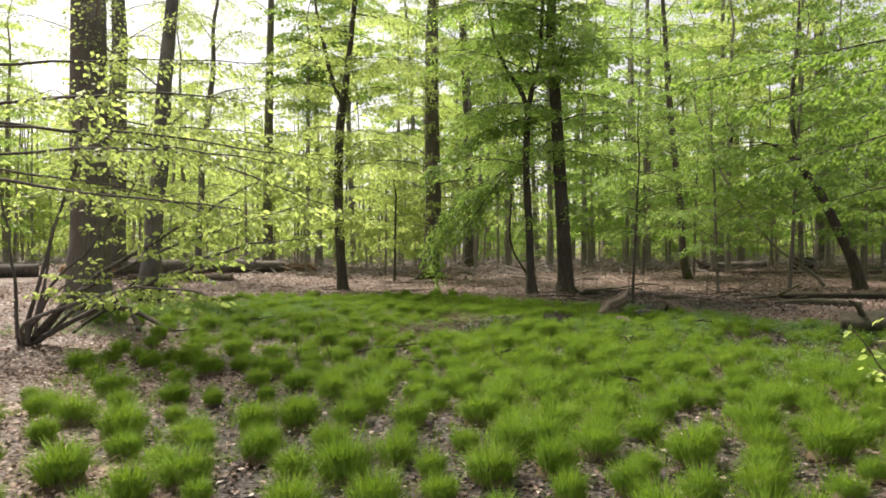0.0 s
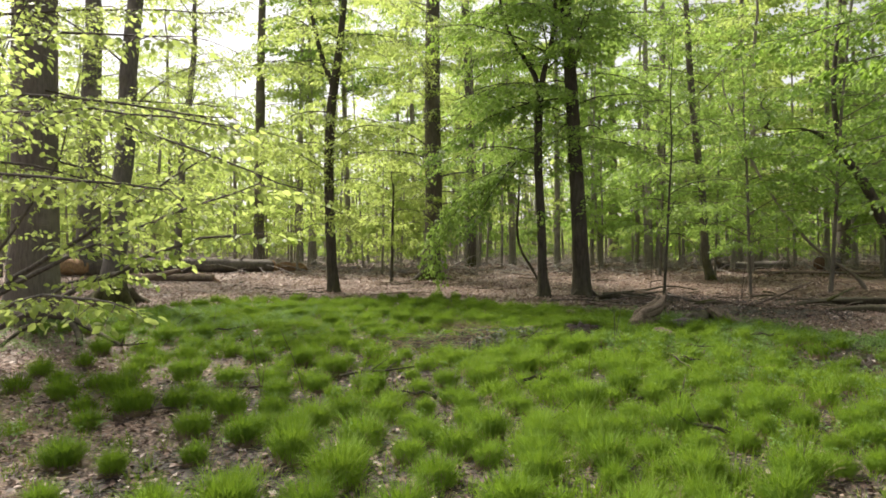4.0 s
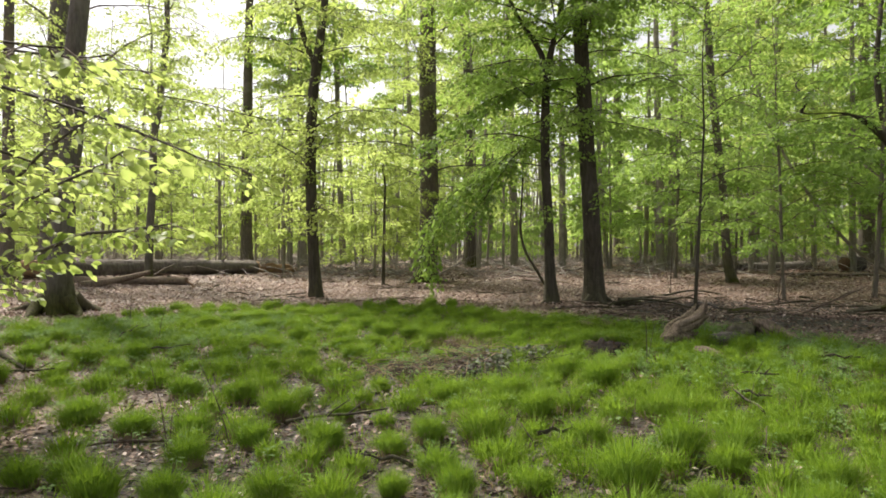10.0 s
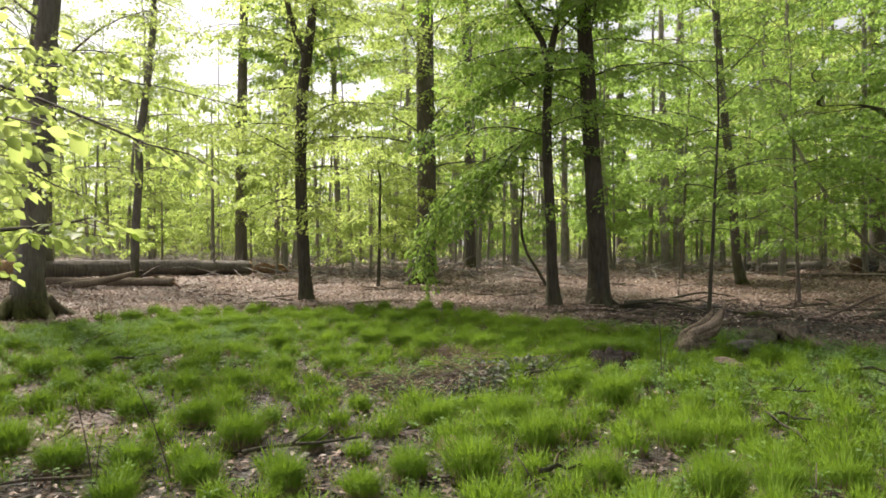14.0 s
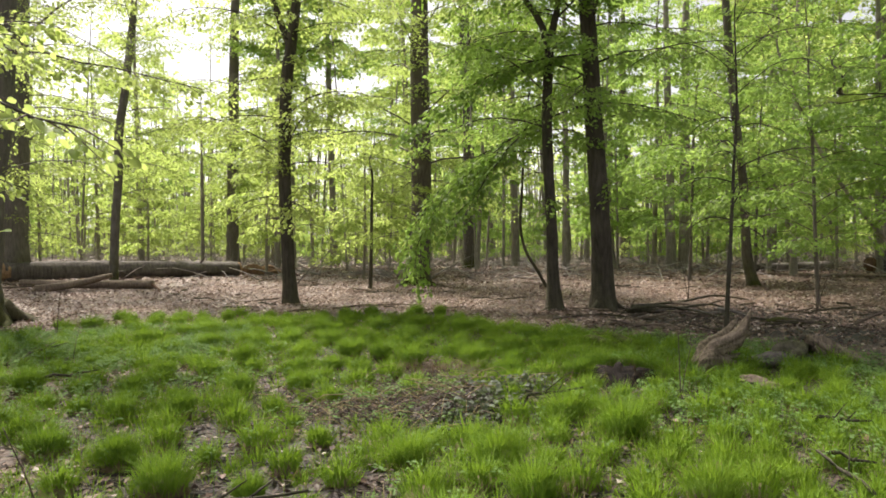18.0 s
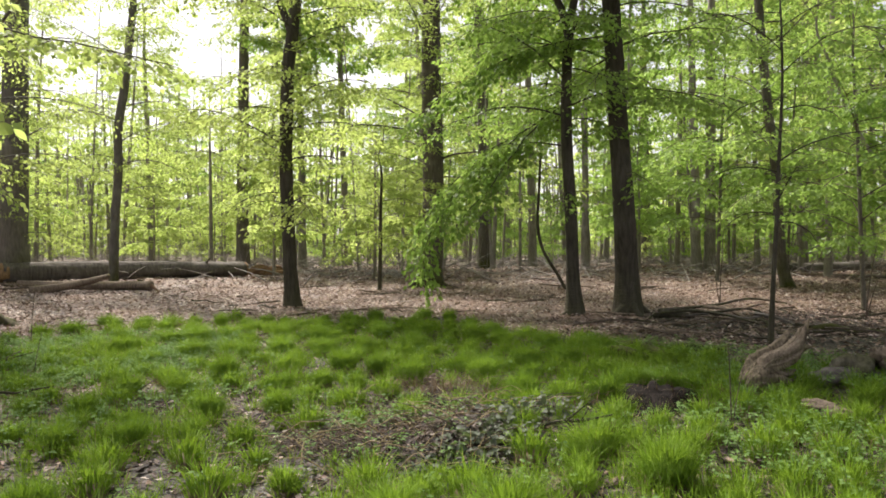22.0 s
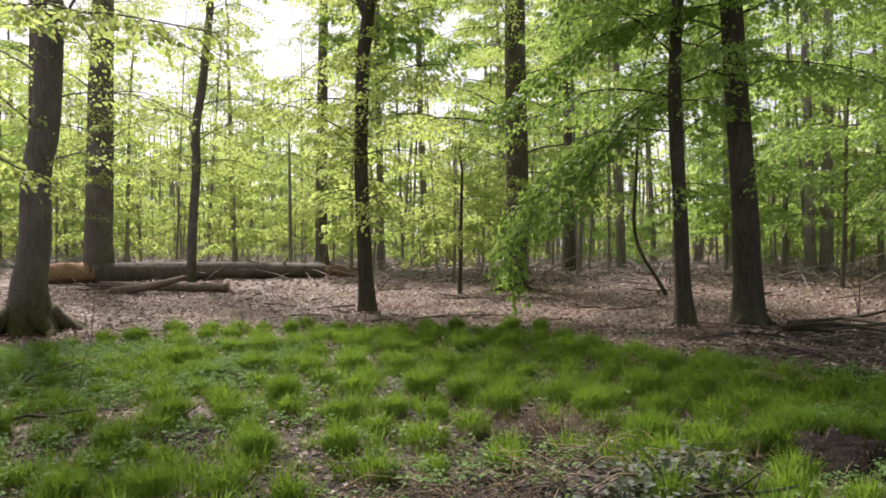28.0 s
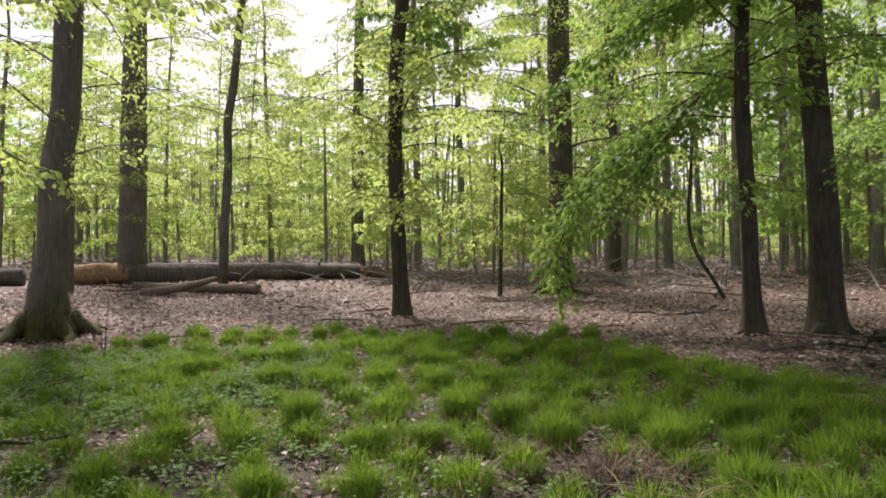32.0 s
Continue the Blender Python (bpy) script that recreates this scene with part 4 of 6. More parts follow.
west = tree("beech_tree", -10.4, 11.2, [(0, 0), (0.05, 1.5), (0.1, 4), (0.15, 7)], [0.32, 0.27, 0.24, 0.2], 17, 12, 91, BARK, LEAF_FRESH, "beech whose long thin boughs reach over the clearing", first=6.0, limb_len=(1.5, 3.5))
boughs(west, [[(-10.3, 11.2, 4.9), (-7.5, 10.6, 4.75), (-4.9, 10.1, 4.65), (-2.6, 9.6, 4.4)],
              [(-10.3, 11.2, 4.2), (-7.6, 10.7, 3.75), (-5.0, 10.2, 3.25), (-3.0, 9.7, 2.7), (-1.5, 9.2, 2.15)],
              [(-10.3, 11.2, 3.3), (-7.6, 10.6, 2.9), (-5.2, 10.0, 2.5), (-3.3, 9.4, 2.0)],
              [(-10.3, 11.2, 4.0), (-7.6, 10.2, 3.6), (-5.2, 9.4, 3.4), (-3.2, 8.7, 3.15), (-2.1, 8.0, 2.9)],
              [(-10.3, 11.1, 3.0), (-7.6, 9.9, 2.7), (-5.2, 8.8, 2.45), (-3.4, 7.9, 2.2), (-2.3, 7.3, 2.0)],
              [(-10.3, 11.1, 3.4), (-7.2, 9.6, 3.1), (-4.6, 8.4, 2.9), (-2.9, 7.6, 2.7), (-1.7, 7.0, 2.5)],
              [(-10.3, 11.1, 3.9), (-7.6, 9.6, 3.7), (-5.2, 8.4, 3.5), (-3.6, 7.6, 3.3), (-2.4, 7.1, 3.1)]], BARK_DARK, LEAF_FRESH, 6, 0.036, start=0.58, per_metre=38, leaf=0.078)
near_n = tagged(new("beech_bough"), "leafy beech bough hanging over the grass", "branch")
near_n.location = (-7.7, 14.1, 4.6)
boughs(near_n, [[(-7.7, 14.1, 4.6), (-5.8, 13.8, 4.25), (-4.0, 13.4, 3.95), (-2.2, 12.9, 3.55)],
                [(-7.7, 14.1, 4.2), (-6.2, 13.0, 4.1), (-4.6, 12.4, 3.9), (-3.3, 12.0, 3.7)],
                [(-7.7, 14.2, 3.4), (-6.4, 14.4, 3.0), (-5.2, 14.6, 2.5)]], BARK_DARK, LEAF_FRESH, 7, 0.03, start=0.3, per_metre=60)
hang = tagged(new("hornbeam_bough"), "drooping hornbeam bough, its leaves hanging to the litter", "branch")
hang.location = (3.45, 19.0, 5.0)
boughs(hang, [[(3.45, 19.0, 5.0), (2.2, 19.5, 4.15), (1.21, 19.4, 3.45), (0.33, 19.2, 2.56), (-0.15, 19.1, 1.67), (-0.26, 19.1, 0.9)],
              [(2.2, 19.5, 4.15), (1.2, 19.9, 3.6), (0.3, 20.0, 2.9), (-0.35, 20.0, 2.1), (-0.55, 19.9, 1.4)],
              [(2.2, 19.5, 4.15), (1.4, 19.0, 3.3), (0.8, 18.8, 2.5), (0.4, 18.7, 1.9)],
              [(3.45, 19.0, 5.6), (2.0, 18.6, 5.3), (0.7, 18.4, 4.7), (-0.3, 18.2, 4.0)]], BARK_DARK, LEAF_BOUGH, 8, 0.02, reach=0.75, per_metre=105, leaf=0.1, start=0.15, droop=0.65)
east = tree("beech_tree", 10.2, 8.6, [(0, 0), (0.0, 1.5), (-0.1, 4), (-0.15, 7)], [0.26, 0.22, 0.19, 0.15], 15, 20, 92, BARK_DARK, LEAF_SHADED, "hornbeam whose leafy boughs hang over the east edge", first=5.5, limb_len=(1.5, 3.2))
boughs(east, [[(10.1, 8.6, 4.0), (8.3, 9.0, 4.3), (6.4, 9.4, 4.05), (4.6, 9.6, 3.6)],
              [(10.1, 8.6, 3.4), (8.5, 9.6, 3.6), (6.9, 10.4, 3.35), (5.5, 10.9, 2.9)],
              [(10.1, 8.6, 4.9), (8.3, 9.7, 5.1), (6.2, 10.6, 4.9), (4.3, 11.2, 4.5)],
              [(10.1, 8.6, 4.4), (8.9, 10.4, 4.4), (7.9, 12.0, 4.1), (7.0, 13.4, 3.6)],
              [(10.1, 8.6, 2.8), (9.0, 10.4, 2.9), (8.0, 11.6, 2.7), (7.0, 12.4, 2.4)]], BARK_DARK, LEAF_SHADED, 9, 0.035, per_metre=70, leaf=0.09, start=0.2)
side_sap = tagged(new("beech_sapling"), "small beech sapling with pale young leaves at the grass edge", "sapling")
side_sap.location = (3.52, 4.9, gz(3.52, 4.9))
Z = gz(3.52, 4.9)
boughs(side_sap, [[(3.52, 4.9, Z), (3.48, 4.9, 0.5), (3.35, 4.95, 0.8), (3.20, 5.0, 0.92)], [(3.52, 4.9, Z), (3.65, 5.0, 0.5), (3.80, 5.1, 0.8)],
                  [(3.52, 4.9, Z), (3.40, 4.85, 0.4), (3.26, 4.8, 0.62)], [(3.50, 4.9, 0.3), (3.40, 5.0, 0.6), (3.45, 5.05, 0.95)]], TWIG, LEAF_FRESH, 10, 0.008, reach=0.22, per_metre=40, leaf=0.07)


# ---- fallen wood ----
def wood_piece(rng, pts, radii, sides=14, rings=20, ridge=0.08, squash=1.0, grooves=0.0):
    sm = smooth_line(np.column_stack([np.array(pts, float), radii]), rings)
    b = Builder()
    ph = rng.uniform(0, 6.28)
    grain = 1 + grooves * rng.uniform(-1, 1, sides) if grooves else None
    base = Builder()
    base.tube(sm[:, :3], sm[:, 3], sides)
    v = base.v[0].reshape(-1, 3).copy()
    for i in range(rings):
        c = sm[i, :3]
        seg = v[i * sides:(i + 1) * sides]
        a = np.arange(sides) * 2 * math.pi / sides
        f = 1 + ridge * np.sin(3 * a + ph + i * 0.15) + ridge * 0.7 * np.sin(5 * a - i * 0.3 + ph) + rng.normal(0, ridge * 0.3, sides)
        if grain is not None:
            f = f * grain * (1 + rng.normal(0, 0.03, sides))
        d = (seg - c) * f[:, None]
        d[:, 2] *= squash
        v[i * sides:(i + 1) * sides] = c + d
    b.add(v, base.t[0], base.q[0])
    return b


def log_thing(name, label, pieces, seed, category="log"):
    """pieces: (part name, points, radii, material, label)"""
    rng = np.random.default_rng(seed)
    x, y, z = pieces[0][1][0]
    root = tagged(new(name), label, category)
    root.location = (x, y, gz(x, y))
    off = np.array(root.location)
    for pname, pts, radii, mat, lab, *more in pieces:
        part(pname, wood_piece(rng, np.array(pts, float) - off, radii, **(more[0] if more else {})), mat, root, lab, smooth=True)
    return root


def on(x, y, dz):
    return (x, y, gz(x, y) + dz)


log_thing("fallen_log", "long grey fallen beech log with a sawn end", [
    ("stem", [on(-7.5, 30.0, 0.26), on(-9.2, 28.6, 0.27), on(-11.2, 27.1, 0.27), on(-13.1, 25.3, 0.28)], [0.27, 0.28, 0.29, 0.30], LOGBARK, ""),
    ("sawn_face", [on(-7.44, 30.05, 0.26), on(-7.5, 30.0, 0.26)], [0.25, 0.262], RAWWOOD, "pale sawn end", dict(rings=4, ridge=0.02)),
    ("broken_wood", [on(-13.0, 25.4, 0.28), on(-13.6, 24.8, 0.3), on(-14.3, 24.1, 0.22)], [0.29, 0.31, 0.18], RAWWOOD, "torn pale orange wood", dict(ridge=0.12)),
    ("branch_stub", [on(-8.6, 29.1, 0.45), on(-8.3, 28.9, 0.75)], [0.05, 0.02], LOGBARK, "", dict(sides=7, rings=5))], 1)
log_thing("fallen_log", "dark fallen log lying beyond the mossy beech", [
    ("stem", [on(-14.8, 23.6, 0.24), on(-16.8, 22.4, 0.26), on(-19.5, 21.0, 0.27)], [0.24, 0.27, 0.28], LOGBARK, "")], 2)
log_thing("fallen_branch", "grey fallen branch with a broken end, before the log", [
    ("stem", [on(-11.7, 24.0, 0.10), on(-9.8, 23.6, 0.12), on(-7.6, 23.2, 0.17)], [0.09, 0.11, 0.12], DEADWOOD, "", dict(grooves=0.08)),
    ("prop", [on(-10.4, 22.6, 0.03), on(-9.5, 22.9, 0.2), on(-8.6, 23.0, 0.42)], [0.12, 0.10, 0.06], DEADWOOD, "bleached split piece", dict(sides=9)),
    ("stub", [on(-7.65, 23.2, 0.2), on(-7.35, 23.1, 0.02)], [0.05, 0.025], ROT, "", dict(sides=6, rings=5))], 3, "branch")
rl = random.Random(8)
log_thing("rotten_log_end", "torn orange splintered end of the log on the litter", [
    ("splinter", [on(-7.35 + 0.11 * k, 30.0 + 0.1 * k, rl.uniform(0.08, 0.3)), on(-6.85 + 0.11 * k, 30.1 + 0.1 * k, rl.uniform(0.08, 0.3)), on(-6.35 + 0.1 * k, 30.2 + 0.1 * k, rl.uniform(0.02, 0.2))],
     [0.11, 0.09, 0.03], RAWWOOD, "", dict(ridge=0.2, grooves=0.25, sides=10, rings=10)) for k in range(6)], 4)
log_thing("fallen_log", "dark fallen log on the east side of the wood", [
    ("stem", [on(12.5, 31.6, 0.16), on(14.2, 31.7, 0.18), on(15.8, 31.6, 0.2)], [0.16, 0.19, 0.2], LOGBARK, ""),
    ("root_end", [on(12.6, 31.5, 0.25), on(12.2, 31.4, 0.5)], [0.1, 0.03], DEADWOOD, "", dict(rings=6, sides=8))], 5)
log_thing("sawn_log", "short sawn log with a red-brown cut face", [
    ("stem", [on(16.7, 30.6, 0.3), on(17.8, 31.4, 0.3)], [0.3, 0.31], LOGBARK, ""),
    ("sawn_face", [on(16.64, 30.55, 0.3), on(16.7, 30.6, 0.3)], [0.27, 0.285], ROT, "red-brown sawn end", dict(rings=4, ridge=0.02))], 6)
log_thing("fallen_pole", "long pale barkless pole lying on the ground", [
    ("stem", [on(11.9, 28.9, 0.08), on(14.0, 28.2, 0.08), on(18.5, 27.2, 0.09)], [0.05, 0.06, 0.07], DEADWOOD, "", dict(sides=8))], 7)
log_thing("mossy_log", "crooked mossy log on the dark bank", [
    ("stem", [on(7.8, 16.3, 0.08), on(8.6, 16.25, 0.14), on(9.8, 16.2, 0.1), on(11.4, 16.4, 0.1)], [0.03, 0.06, 0.08, 0.08], BARK_DARK, "", dict(ridge=0.25, grooves=0.2, sides=16, rings=30)),
    ("branch_stub", [on(8.4, 16.2, 0.15), on(8.9, 16.0, 0.45)], [0.04, 0.015], BARK_MOSSY, "", dict(sides=6, rings=5))], 8)
log_thing("fallen_log", "wet dark log sunk into the bank", [
    ("stem", [on(7.5, 14.6, 0.02), on(8.3, 14.45, 0.05), on(9.2, 14.2, 0.03)], [0.04, 0.075, 0.06], BARK_DARK, "")], 9)
log_thing("fallen_log", "thick black wet log lying beside the sedge", [
    ("stem", [on(6.62, 10.75, 0.2), on(7.3, 10.45, 0.22), on(8.4, 10.1, 0.25), on(9.6, 9.9, 0.24)], [0.19, 0.22, 0.24, 0.24], BARK_DARK, "", dict(ridge=0.12, grooves=0.12, sides=20)),
    ("branch_stub", [on(6.9, 10.6, 0.3), on(6.75, 10.5, 0.5), on(6.6, 10.5, 0.62)], [0.06, 0.04, 0.02], BARK_DARK, "", dict(sides=8, rings=8))], 22)
log_thing("dead_branch", "dark forked dead branch lying by the roots of the big beech", [
    ("stem", [on(-7.1, 12.6, 0.35), on(-6.36, 12.2, 0.40), on(-5.78, 12.0, 0.34), on(-5.2, 11.7, 0.14), on(-4.8, 11.5, 0.03)], [0.06, 0.055, 0.05, 0.035, 0.02], BARK_DARK, "", dict(sides=8)),
    ("arm", [on(-5.85, 12.0, 0.34), on(-5.6, 11.8, 0.15), on(-5.48, 11.6, 0.02)], [0.045, 0.05, 0.05], BARK_DARK, "", dict(sides=8, rings=8)),
    ("arm", [on(-6.3, 12.2, 0.38), on(-6.5, 11.8, 0.2), on(-6.6, 11.5, 0.02)], [0.035, 0.03, 0.03], BARK_DARK, "", dict(sides=7, rings=8))], 10, "branch")
rk = random.Random(12)
splinters = []
for i in range(24):
    f, back = (i % 8) / 7, 0.09 * (i // 8)
    x0, y0 = 3.03 + 0.17 * f + rk.uniform(-0.02, 0.02), 12.58 + 0.12 * f + back + rk.uniform(-0.03, 0.03)
    top = 0.02 + 0.5 * f ** 0.9 * rk.uniform(0.7, 1.05) + (0.14 if i in (7, 15) else 0.0)
    reach = 0.46 + 0.1 * f + rk.uniform(-0.12, 0.05)
    splinters.append(("splinter", [on(x0, y0, -0.06), on(x0 + 0.07, y0 + 0.02, 0.12 + 0.16 * f), on(x0 + 0.5 * reach, y0 + 0.06, 0.15 + 0.22 * f), on(x0 + 0.82 * reach, y0 + 0.1, 0.08 + 0.4 * f), on(x0 + reach, y0 + 0.12, top + 0.06)],
                      [rk.uniform(0.03, 0.045), rk.uniform(0.045, 0.06), rk.uniform(0.045, 0.055), rk.uniform(0.025, 0.04), 0.006], DEADWOOD if i % 5 == 2 else STUMPWOOD, "", dict(ridge=0.12, rings=16, sides=12, grooves=0.42)))
log_thing("rotten_stump", "weathered grey-brown rotten stump with twisted splintered grain", splinters + [
    ("root_spur", [on(3.6, 13.00, 0.0), on(4.1, 13.12, 0.05), on(4.6, 13.30, 0.03)], [0.07, 0.11, 0.10], LOGBARK, "brown mossy crumbling wood", dict(ridge=0.18, sides=20, grooves=0.2)),
    ("root_spur", [on(4.3, 13.32, 0.0), on(4.45, 13.32, 0.12), on(4.6, 13.36, 0.18)], [0.14, 0.16, 0.06], BARK_MOSSY, "", dict(ridge=0.2, sides=18, grooves=0.2)),
    ("splinter", [on(4.60, 13.30, 0.34), on(4.70, 13.28, 0.24), on(4.95, 13.20, 0.10), on(5.25, 13.05, -0.02)], [0.02, 0.085, 0.11, 0.06], DEADWOOD, "", dict(ridge=0.2, rings=18, sides=18, grooves=0.35)),
    ("splinter", [on(4.66, 13.26, 0.22), on(4.80, 13.18, 0.12), on(5.05, 13.06, 0.0)], [0.04, 0.1, 0.06], DEADWOOD, "", dict(ridge=0.2, rings=14, sides=16, grooves=0.35)),
    ("root_spur", [on(3.25, 12.75, 0.02), on(3.14, 12.60, 0.0), on(3.02, 12.40, -0.03)], [0.06, 0.045, 0.02], DEADWOOD, "", dict(ridge=0.2, grooves=0.3))], 11, "stump")
log_thing("wood_chunk", "pale bleached chunk of dead wood among herbs", [
    ("stem", [on(3.18, 11.92, 0.12), on(3.32, 11.86, 0.11), on(3.52, 11.78, 0.05)], [0.02, 0.045, 0.02], DEADWOOD, "", dict(ridge=0.2, sides=16, grooves=0.4)),
    ("splinter", [on(3.24, 11.84, 0.06), on(3.4, 11.78, 0.07), on(3.58, 11.72, 0.03)], [0.015, 0.035, 0.015], DEADWOOD, "", dict(ridge=0.2, sides=14, grooves=0.4))], 12, "wood")
log_thing("fallen_branch", "dark mossy branch lying at the grass edge", [
    ("stem", [on(2.1, 14.7, 0.06), on(2.35, 14.5, 0.09), on(2.62, 14.2, 0.06)], [0.03, 0.06, 0.05], BARK_MOSSY, "")], 13, "branch")
log_thing("fallen_branch", "dark branch lying on the litter edge", [
    ("stem", [on(3.1, 15.1, 0.05), on(3.4, 14.95, 0.06), on(3.75, 14.8, 0.05)], [0.03, 0.045, 0.03], BARK_DARK, "")], 14, "branch")
log_thing("dead_branch", "branching dead bough on the litter beside the dark trunk", [
    ("stem", [on(4.0, 18.5, 0.1), on(4.4, 18.15, 0.2), on(4.9, 18.3, 0.12), on(5.4, 18.0, 0.2), on(5.8, 18.15, 0.05)], [0.03, 0.028, 0.024, 0.02, 0.01], BARK_DARK, "", dict(sides=8)),
    ("arm", [on(4.5, 18.25, 0.2), on(4.9, 17.6, 0.15), on(5.3, 17.0, 0.04)], [0.024, 0.02, 0.012], BARK_DARK, "", dict(sides=7)),
    ("arm", [on(5.3, 18.05, 0.18), on(5.5, 17.8, 0.3), on(5.6, 17.6, 0.34)], [0.02, 0.015, 0.008], DEADWOOD, "", dict(sides=7))], 15, "branch")
log_thing("wood_chunk", "dark broken piece of root wood beside a trunk foot", [
    ("stem", [on(3.95, 18.6, 0.05), on(4.2, 18.5, 0.1), on(4.5, 18.45, 0.07), on(4.75, 18.4, 0.0)], [0.03, 0.06, 0.045, 0.015], BARK_DARK, "", dict(ridge=0.2, sides=14, grooves=0.25))], 17, "wood")
log_thing("dead_branch", "crooked brown branch lying across the leaf litter", [
    ("stem", [on(4.4, 18.2, 0.1), on(4.9, 18.1, 0.12), on(5.3, 17.85, 0.06), on(5.7, 17.9, 0.1), on(6.1, 17.75, 0.02)], [0.014, 0.022, 0.02, 0.018, 0.008], LOGBARK, "", dict(sides=9, ridge=0.12)),
    ("arm", [on(5.5, 17.95, 0.13), on(5.75, 17.6, 0.1), on(5.9, 17.3, 0.0)], [0.03, 0.025, 0.015], LOGBARK, "", dict(sides=7))], 18, "branch")
log_thing("dead_branch", "pale peeled stick lying on the dark litter", [
    ("stem", [on(3.2, 16.4, 0.04), on(3.7, 16.1, 0.07), on(4.2, 15.75, 0.04)], [0.012, 0.017, 0.01], DEADWOOD, "", dict(sides=7))], 19, "branch")
log_thing("dead_branch", "mossy crooked branch half sunk in the bank", [
    ("stem", [on(5.6, 16.6, 0.0), on(5.85, 16.35, 0.08), on(6.15, 16.4, 0.04), on(6.45, 16.15, 0.05), on(6.6, 16.0, 0.0)], [0.02, 0.045, 0.05, 0.04, 0.015], BARK_MOSSY, "", dict(sides=10, ridge=0.15))], 20, "branch")
log_thing("dead_branch", "thin grey branch leaning on the bank", [
    ("stem", [on(6.4, 15.5, 0.0), on(6.9, 15.6, 0.2), on(7.5, 15.75, 0.42), on(7.9, 15.8, 0.6)], [0.022, 0.02, 0.015, 0.006], TWIG, "", dict(sides=7)),
    ("arm", [on(7.2, 15.7, 0.3), on(7.3, 15.4, 0.45), on(7.5, 15.3, 0.5)], [0.012, 0.008, 0.004], TWIG, "", dict(sides=6))], 21, "branch")

log_thing("dead_branch", "long dark branch half covered by litter behind the dark trunk", [
    ("stem", [on(4.1, 18.75, 0.1), on(4.6, 18.9, 0.12), on(5.3, 19.1, 0.17), on(6.1, 19.5, 0.22), on(6.9, 19.7, 0.12)], [0.035, 0.028, 0.022, 0.02, 0.01], BARK_DARK, "", dict(sides=10, ridge=0.22, rings=26)),
    ("arm", [on(5.0, 18.95, 0.15), on(5.25, 18.5, 0.14), on(5.4, 18.15, 0.03)], [0.03, 0.035, 0.03], DEADWOOD, "pale broken arm", dict(sides=10, ridge=0.18, grooves=0.2))], 24, "branch")
log_thing("fallen_branch", "dark mossy branch half hidden by the sedge", [
    ("stem", [on(2.45, 15.45, 0.05), on(2.62, 14.95, 0.1), on(2.8, 14.5, 0.08), on(3.0, 14.1, 0.02)], [0.025, 0.05, 0.06, 0.04], BARK_MOSSY, "", dict(ridge=0.15))], 25, "branch")
log_thing("dead_branch", "thin brown branches crossing on the litter", [
    ("stem", [on(2.3, 17.3, 0.03), on(2.8, 17.6, 0.05), on(3.3, 18.1, 0.04)], [0.012, 0.016, 0.01], TWIG, "", dict(sides=7)),
    ("arm", [on(2.7, 18.3, 0.02), on(2.82, 17.9, 0.12), on(2.9, 17.6, 0.03)], [0.01, 0.012, 0.008], DEADWOOD, "", dict(sides=6))], 26, "branch")

# bare thin saplings on the bank
for bx, by, tops, sd in [(7.2, 17.7, [(0.25, 1.5), (0.5, 1.3)], 3), (5.9, 20.5, [(0.1, 1.6), (-0.2, 1.1)], 4), (-1.95, 8.7, [(-0.12, 0.62), (0.05, 0.4)], 5), (-1.55, 8.9, [(-0.25, 0.66)], 6),
                         (-5.6, 15.6, [(0.08, 0.9), (-0.1, 0.6)], 7), (-4.2, 13.6, [(0.1, 0.5)], 8), (1.35, 8.3, [(0.03, 0.42)], 9), (2.5, 11.6, [(-0.02, 0.7), (0.1, 0.5)], 10)]:
    log_thing("thin_sapling", "thin bare sapling standing up from the floor",
              [("stem", [on(bx, by, -0.03), on(bx + dx * 0.4, by, h * 0.5), on(bx + dx, by, h)], [0.008 * h + 0.001, 0.005 * h + 0.001, 0.0025], TWIG, "", dict(sides=6, rings=8)) for dx, h in tops], sd, "sapling")


def stick_mesh(seed):
    rng = np.random.default_rng(seed)
    b = Builder()
    L = 1.0
    k = 6
    pts = np.stack([np.linspace(-0.5, 0.5, k) * L, np.cumsum(rng.normal(0, 0.035, k)), 0.012 + np.abs(np.cumsum(rng.normal(0, 0.012, k)))], 1)
    b.tube(pts, np.linspace(0.014, 0.006, k), 6, 0.15, rng)
    for i in (2, 3):
        if rng.random() < 0.8:
            d = np.array([rng.uniform(0.1, 0.3), rng.choice([-1, 1]) * rng.uniform(0.1, 0.3), rng.uniform(0.0, 0.12)])
            b.tube([pts[i], pts[i] + d * 0.5, pts[i] + d], [0.008, 0.006, 0.003], 5)
    return b.mesh("fallen_stick", True)


